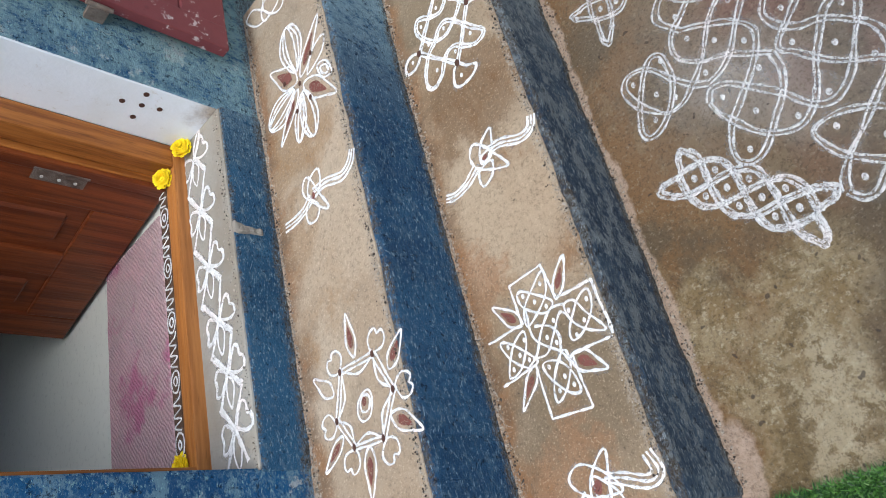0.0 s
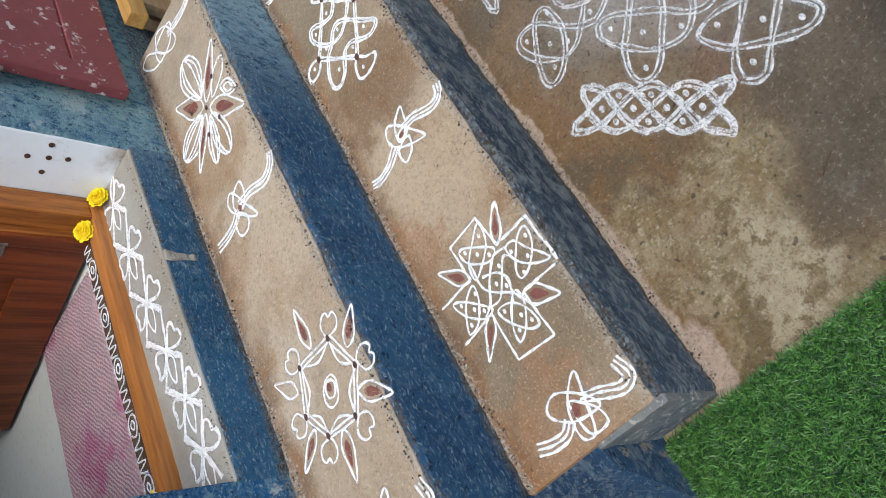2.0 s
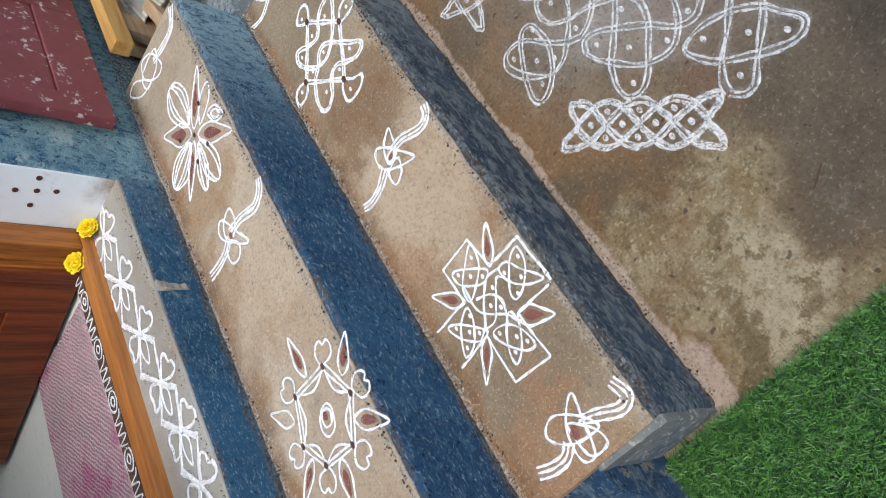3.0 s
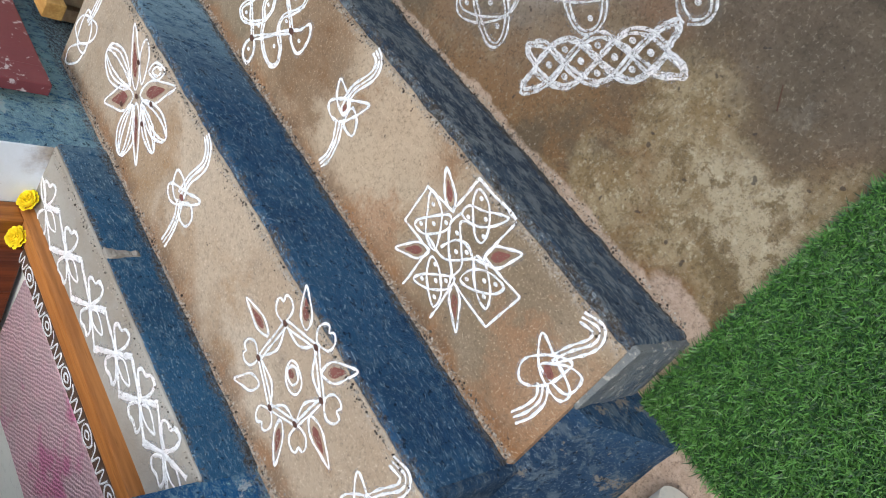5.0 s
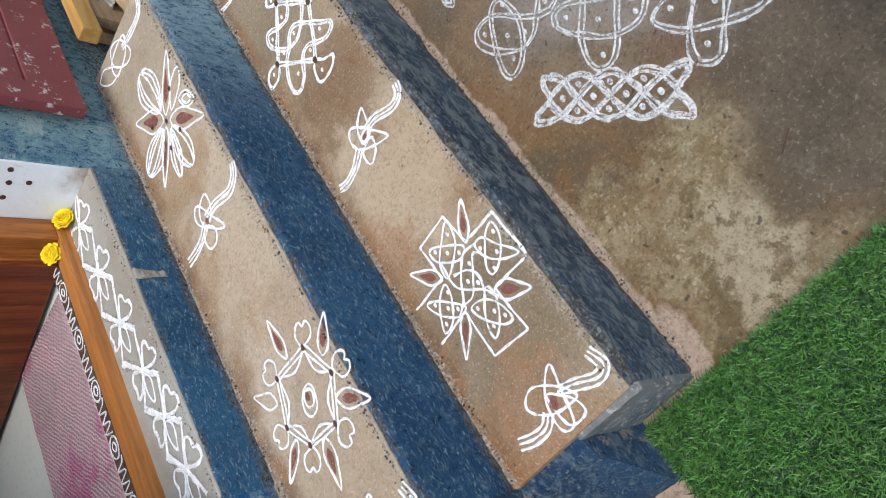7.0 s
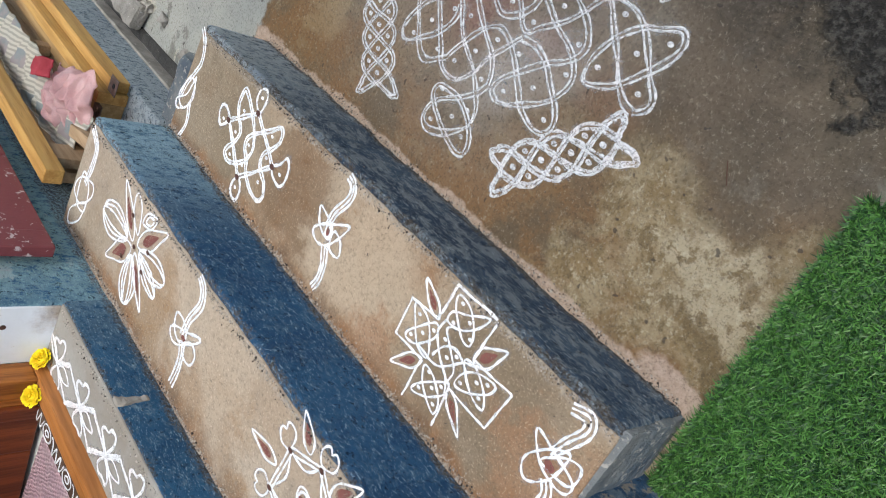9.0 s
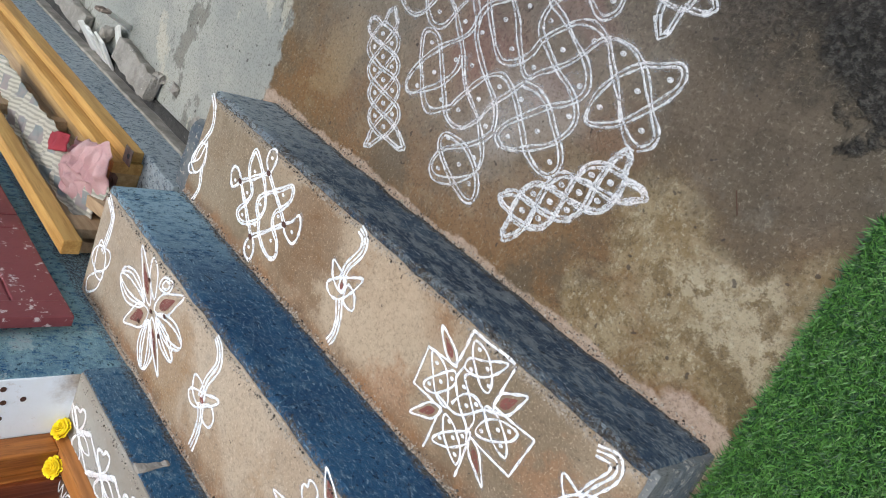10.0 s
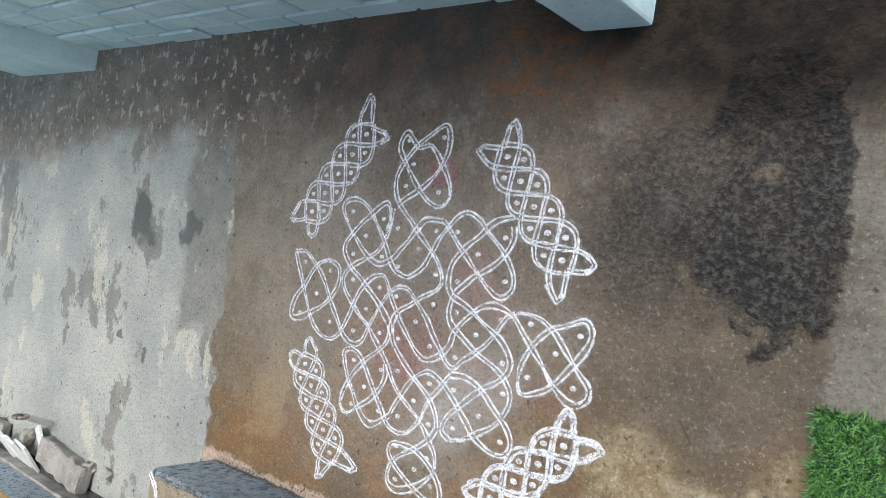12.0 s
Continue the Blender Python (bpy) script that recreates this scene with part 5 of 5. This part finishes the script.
# scrolls on the inner edge of the sill
k = Kolam(Z3 + 0.0225, 0.0044)
for i in range(6):
    x0 = 0.935 - 0.139 * i

    def curl(along, across):
        return (x0 - along, 0.846 + across * 1.15)

    if i < 5:
        k.line([curl(0.0, 0.015), curl(-0.018, 0.012), curl(-0.026, 0.0), curl(-0.016, -0.013), curl(0.008, -0.014), curl(0.024, -0.004), curl(0.018, 0.010)], closed=True)
        k.line([curl(-0.002, 0.007), curl(-0.012, 0.0), curl(0.0, -0.007), curl(0.010, 0.0)], closed=True)
    k.line([curl(-0.028, -0.012), curl(-0.042, 0.014), curl(-0.052, -0.012), curl(-0.066, 0.015), curl(-0.078, -0.012), curl(-0.092, 0.015), curl(-0.100, -0.008), curl(-0.112, -0.014)])
k.done("white painted scrolls along the inner door sill")

# large looped drawing on the yard floor: strands that weave from knot to knot round the dots
k = Kolam(0.0, 0.0046, 0.0085, 0.3, "powder_floor", 1.2)
k.line([(0.880, -0.735), (0.825, -0.768), (0.779, -0.801), (0.753, -0.839), (0.747, -0.878), (0.762, -0.910), (0.801, -0.893), (0.843, -0.866), (0.877, -0.832), (0.895, -0.797), (0.891, -0.757), (0.866, -0.725), (0.821, -0.689), (0.773, -0.642), (0.744, -0.609), (0.726, -0.578), (0.740, -0.552), (0.797, -0.521), (0.843, -0.492), (0.859, -0.459), (0.846, -0.422), (0.810, -0.385), (0.771, -0.355), (0.727, -0.323), (0.702, -0.292), (0.695, -0.266)], n=2)
k.line([(0.695, -0.266), (0.711, -0.241), (0.750, -0.210), (0.800, -0.177), (0.819, -0.147), (0.817, -0.123), (0.790, -0.111), (0.746, -0.126), (0.707, -0.155), (0.691, -0.180), (0.698, -0.216), (0.748, -0.271), (0.784, -0.296), (0.821, -0.323), (0.866, -0.379), (0.893, -0.410), (0.925, -0.441), (0.962, -0.469), (1.001, -0.502), (1.028, -0.532), (1.031, -0.559), (1.005, -0.586), (0.970, -0.604), (0.930, -0.626), (0.900, -0.669), (0.893, -0.725)], n=2)
k.line([(0.836, -0.866), (0.875, -0.901), (0.895, -0.866), (0.863, -0.820), (0.826, -0.778), (0.791, -0.747), (0.754, -0.734), (0.731, -0.755), (0.738, -0.791), (0.759, -0.826), (0.797, -0.865)], n=2, closed=True)
k.line([(0.741, -0.703), (0.714, -0.676), (0.679, -0.642), (0.636, -0.601), (0.603, -0.569), (0.569, -0.554), (0.544, -0.572), (0.546, -0.605), (0.571, -0.643), (0.611, -0.681), (0.643, -0.709), (0.675, -0.720), (0.706, -0.709), (0.737, -0.675), (0.763, -0.632), (0.791, -0.593), (0.826, -0.572), (0.860, -0.579)], n=2)
k.line([(0.860, -0.579), (0.887, -0.610), (0.911, -0.645), (0.946, -0.690), (0.980, -0.729), (1.019, -0.746), (1.053, -0.740), (1.061, -0.717), (1.035, -0.679), (0.995, -0.640), (0.958, -0.608), (0.922, -0.595), (0.884, -0.605), (0.853, -0.636), (0.819, -0.677), (0.790, -0.703), (0.741, -0.703)], n=2)
k.line([(0.862, -0.443), (0.869, -0.463), (0.918, -0.514), (0.961, -0.546), (1.011, -0.582), (1.040, -0.613), (1.040, -0.638), (1.014, -0.669), (0.967, -0.706), (0.916, -0.736), (0.899, -0.705), (0.904, -0.672)], n=2)
k.line([(0.862, -0.443), (0.869, -0.422), (0.894, -0.397), (0.937, -0.364), (0.972, -0.322), (0.996, -0.277), (0.995, -0.251), (0.970, -0.241), (0.925, -0.269), (0.880, -0.310), (0.862, -0.344), (0.865, -0.372)], n=2)
k.line([(1.225, -0.604), (1.182, -0.606), (1.147, -0.582), (1.109, -0.547), (1.075, -0.497), (1.043, -0.452), (1.016, -0.422), (0.986, -0.403), (0.955, -0.409), (0.934, -0.440), (0.905, -0.492), (0.876, -0.531), (0.850, -0.546), (0.818, -0.543), (0.788, -0.520), (0.758, -0.488), (0.733, -0.454), (0.679, -0.398), (0.645, -0.416), (0.608, -0.444), (0.573, -0.481), (0.542, -0.519), (0.507, -0.530), (0.471, -0.524), (0.437, -0.502), (0.409, -0.475), (0.376, -0.435), (0.355, -0.411), (0.356, -0.390), (0.376, -0.375)], n=2)
k.line([(0.376, -0.375), (0.400, -0.382), (0.431, -0.408), (0.464, -0.445), (0.501, -0.485), (0.535, -0.520), (0.572, -0.535), (0.608, -0.530), (0.646, -0.505), (0.676, -0.470), (0.687, -0.441), (0.711, -0.414), (0.745, -0.401), (0.772, -0.411), (0.801, -0.436), (0.853, -0.498), (0.893, -0.563), (0.919, -0.569), (0.945, -0.556), (0.976, -0.521), (1.003, -0.467), (1.028, -0.423), (1.056, -0.405), (1.090, -0.406), (1.125, -0.428), (1.151, -0.466), (1.175, -0.514), (1.202, -0.562), (1.225, -0.604)], n=2)
k.line([(1.214, -0.444), (1.209, -0.481), (1.173, -0.528), (1.138, -0.575), (1.097, -0.590), (1.059, -0.581), (1.049, -0.548), (1.064, -0.512), (1.099, -0.480), (1.149, -0.452), (1.190, -0.437)], n=2, closed=True)
k.line([(0.553, -0.718), (0.600, -0.705), (0.638, -0.674), (0.679, -0.642), (0.705, -0.610), (0.708, -0.573), (0.691, -0.546), (0.647, -0.526), (0.593, -0.492), (0.550, -0.465), (0.531, -0.434), (0.534, -0.411), (0.558, -0.385), (0.596, -0.361), (0.642, -0.323), (0.675, -0.287), (0.679, -0.263), (0.659, -0.250)], n=2)
k.line([(0.659, -0.250), (0.623, -0.258), (0.583, -0.279), (0.545, -0.309), (0.525, -0.341), (0.522, -0.369), (0.539, -0.394), (0.569, -0.417), (0.606, -0.433), (0.651, -0.457), (0.688, -0.488), (0.698, -0.519), (0.684, -0.552), (0.652, -0.579), (0.612, -0.605), (0.570, -0.637), (0.552, -0.670), (0.555, -0.698)], n=2)
k.line([(0.834, -0.262), (0.813, -0.306), (0.779, -0.350), (0.751, -0.373), (0.725, -0.376), (0.693, -0.360), (0.659, -0.332), (0.624, -0.298), (0.591, -0.266), (0.556, -0.247), (0.526, -0.246), (0.509, -0.263), (0.512, -0.289), (0.535, -0.317), (0.567, -0.344), (0.597, -0.366), (0.636, -0.385), (0.672, -0.382)], n=2)
k.line([(0.672, -0.382), (0.726, -0.317), (0.744, -0.277), (0.772, -0.241), (0.803, -0.230), (0.834, -0.240), (0.861, -0.271), (0.895, -0.310), (0.942, -0.373), (0.979, -0.390), (1.003, -0.378), (0.991, -0.345), (0.970, -0.309), (0.940, -0.268), (0.911, -0.238), (0.882, -0.233), (0.834, -0.262)], n=2)
k.line([(0.505, -0.392), (0.503, -0.428), (0.482, -0.469), (0.449, -0.501), (0.408, -0.520), (0.375, -0.531), (0.359, -0.518), (0.359, -0.494), (0.379, -0.460), (0.409, -0.422), (0.442, -0.393), (0.478, -0.376), (0.497, -0.376)], n=2, closed=True)
k.line([(0.690, -0.174), (0.715, -0.191), (0.750, -0.204), (0.788, -0.210), (0.816, -0.205), (0.822, -0.186), (0.801, -0.161), (0.765, -0.140), (0.721, -0.120), (0.688, -0.110), (0.669, -0.118), (0.670, -0.144)], n=2, closed=True)
k.dots([(0.867, -0.882), (0.846, -0.827), (0.764, -0.885), (0.863, -0.777), (0.763, -0.764), (1.027, -0.714), (0.973, -0.658), (0.920, -0.700), (1.010, -0.612), (0.913, -0.612), (0.872, -0.680), (0.801, -0.637), (0.757, -0.680), (0.859, -0.594), (0.745, -0.585), (0.636, -0.636)], r=0.0058)
k.dots([(0.571, -0.674), (0.697, -0.680), (0.682, -0.576), (0.561, -0.587), (1.182, -0.581), (1.083, -0.566), (1.125, -0.506), (1.181, -0.453), (1.066, -0.443), (1.000, -0.552), (0.909, -0.541), (0.945, -0.487), (0.981, -0.433), (0.894, -0.439), (0.854, -0.527), (0.787, -0.478)], r=0.0058)
k.dots([(0.742, -0.521), (0.834, -0.434), (0.739, -0.431), (0.676, -0.511), (0.619, -0.472), (0.560, -0.510), (0.667, -0.418), (0.546, -0.426), (0.490, -0.511), (0.428, -0.463), (0.380, -0.503), (0.485, -0.409), (0.384, -0.406), (0.966, -0.366), (0.875, -0.358), (0.923, -0.311)], r=0.0058)
k.dots([(0.958, -0.265), (0.869, -0.266), (0.824, -0.364), (0.728, -0.353), (0.768, -0.309), (0.809, -0.267), (0.719, -0.268), (0.662, -0.352), (0.591, -0.313), (0.538, -0.368), (0.653, -0.274), (0.532, -0.274), (0.804, -0.203), (0.744, -0.167), (0.713, -0.198), (0.796, -0.133)], r=0.0058)
k.dots([(0.696, -0.144)], r=0.0058)
# powder dropped where the strands were mended
for cx, cy, wide in ((0.655, -0.365, 0.06), (0.665, -0.275, 0.05), (0.70, -0.30, 0.04), (0.56, -0.43, 0.035), (0.85, -0.36, 0.03)):
    k.smear(cx, cy, wide)
k.done("large white looped kolam drawing round dots on the yard floor")


def braid(p0, p1, q0, q1, turns, label, n=2, w=0.0048):
    """A plait of four waves between two pairs of pointed ears, with dots in its eyes."""
    k = Kolam(0.0, w, 0.0074, 0.5, "powder_floor", 0.9)
    p0, p1, q0, q1 = (Vector((*v, 0)) for v in (p0, p1, q0, q1))
    p, q = (p0 + p1) / 2, (q0 + q1) / 2
    d = q - p
    s = ((p0 - p1) + (q0 - q1)) / 4

    def at(u, v):
        w = p + d * (0.06 + 0.88 * u) + s * v
        return (w.x, w.y)

    steps_ = int(turns * 8)
    for shift in (0.0, 0.5, 1.0, 1.5):
        k.line([at(i / steps_, math.cos((i / steps_ * turns + shift) * math.pi)) for i in range(steps_ + 1)], n=n)
    for tip0, tip1, u0, way in ((p0, p1, 0.0, 1), (q0, q1, 1.0, -1)):
        for tip, side in ((tip0, 1), (tip1, -1)):
            k.line([at(u0 + way * 0.04, side * 0.98), tuple((tip * 0.93 + (p if way > 0 else q) * 0.07 + s * side * 0.12)[:2]), tuple((tip * 0.95 + (p if way > 0 else q) * 0.05)[:2]), tuple((tip * 0.8 + (p if way > 0 else q) * 0.2 - s * side * 0.1)[:2]), at(u0 + way * 0.03, 0.0)], n=n)
    for i in range(int(turns * 2)):
        k.dots([at((0.25 + 0.5 * i) / turns, 0.0)], r=0.0068)
        if i:
            k.dots([at(0.5 * i / turns, 0.58), at(0.5 * i / turns, -0.58)], r=0.0064)
    for tip in (p0, p1, q0, q1):
        mid = p if tip in (p0, p1) else q
        k.dots([tuple((tip * 0.72 + mid * 0.28)[:2])], r=0.0060)
    k.done(label)


braid((1.196, -0.346), (1.131, -0.391), (1.050, -0.073), (0.924, -0.123), 2.5, "white powder plait of loops on the yard floor")
braid((1.013, -0.994), (0.940, -0.890), (1.260, -0.691), (1.172, -0.648), 2.5, "white powder plait of loops on the damp yard floor")
braid((0.578, -0.909), (0.663, -0.854), (0.370, -0.632), (0.438, -0.561), 2.5, "white powder plait of loops on the damp yard floor")
braid((0.606, -0.162), (0.553, -0.094), (0.388, -0.362), (0.317, -0.307), 2.0, "bold white powder plait of loops near the steps", 2, 0.0066)

# brown paste marks on the white reveal
for i, (yy, zz) in enumerate(DOTS):
    ob = link("paste_mark", tube([(DOOR_R - 0.0055, yy, zz), (DOOR_R - 0.0035, yy, zz)], 0.0065, 9), M["mark"])
    tagged(ob, "round brown paste dab on the white reveal", "mark", "auspicious dabs")
ob = link("twig", tube([(0.18, -0.392, 0.002), (0.168, -0.374, 0.003), (0.158, -0.358, 0.002)], 0.0012, 6), M["dark"])
tagged(ob, "thin dry twig on the yard floor", "twig")
# crumbs of mortar along the joints and worn lips of the steps; dark ones stand in for the dark line at the joints
rng = np.random.default_rng(11)
RUNS = ((-0.013, 0.0, -1, 1500, LONG), (DEEP - 0.009, Z1, -1, 2600, LONG), (FRONT - 0.008, Z2, -1, 2200, LONG), (0.006, Z1, 1, 1500, LONG), (DEEP + 0.010, Z2, 1, 1500, LONG), (FRONT + 0.004, Z3, 1, 500, DOOR_R))
co, faces = [], []
unit = np.array([(1, 0, 0), (-1, 0, 0), (0, 1, 0), (0, -1, 0), (0, 0, 1), (0, 0, -1)], float)
tri = ((0, 2, 4), (2, 1, 4), (1, 3, 4), (3, 0, 4), (2, 0, 5), (1, 2, 5), (3, 1, 5), (0, 3, 5))
for y0, z0, way, count, end in RUNS:
    start = DOOR_L if end == DOOR_R else 0.01
    for c in range(count):
        px = rng.uniform(start, end - 0.01)
        gather = 0.5 + 0.5 * noise.noise(Vector((px * 9, y0 * 40, 0)))
        r = rng.uniform(0.0007, 0.0014) + rng.random() ** 5 * 0.0026
        q = unit * (rng.uniform(0.6, 1.2, (6, 1)) * r) + np.array((px, y0 + way * abs(rng.normal(0, 0.004 + 0.008 * gather)), z0 + r * 0.25))
        faces += [tuple(len(co) + v for v in f) for f in tri]
        co += q.tolist()
me = bpy.data.meshes.new("grit")
me.from_pydata(co, [], faces)
me.materials.append(M["grit"])
grit = new("grit", me)
grit.parent = steps
tagged(grit, "loose mortar crumbs", kind="stuff")
bricks()
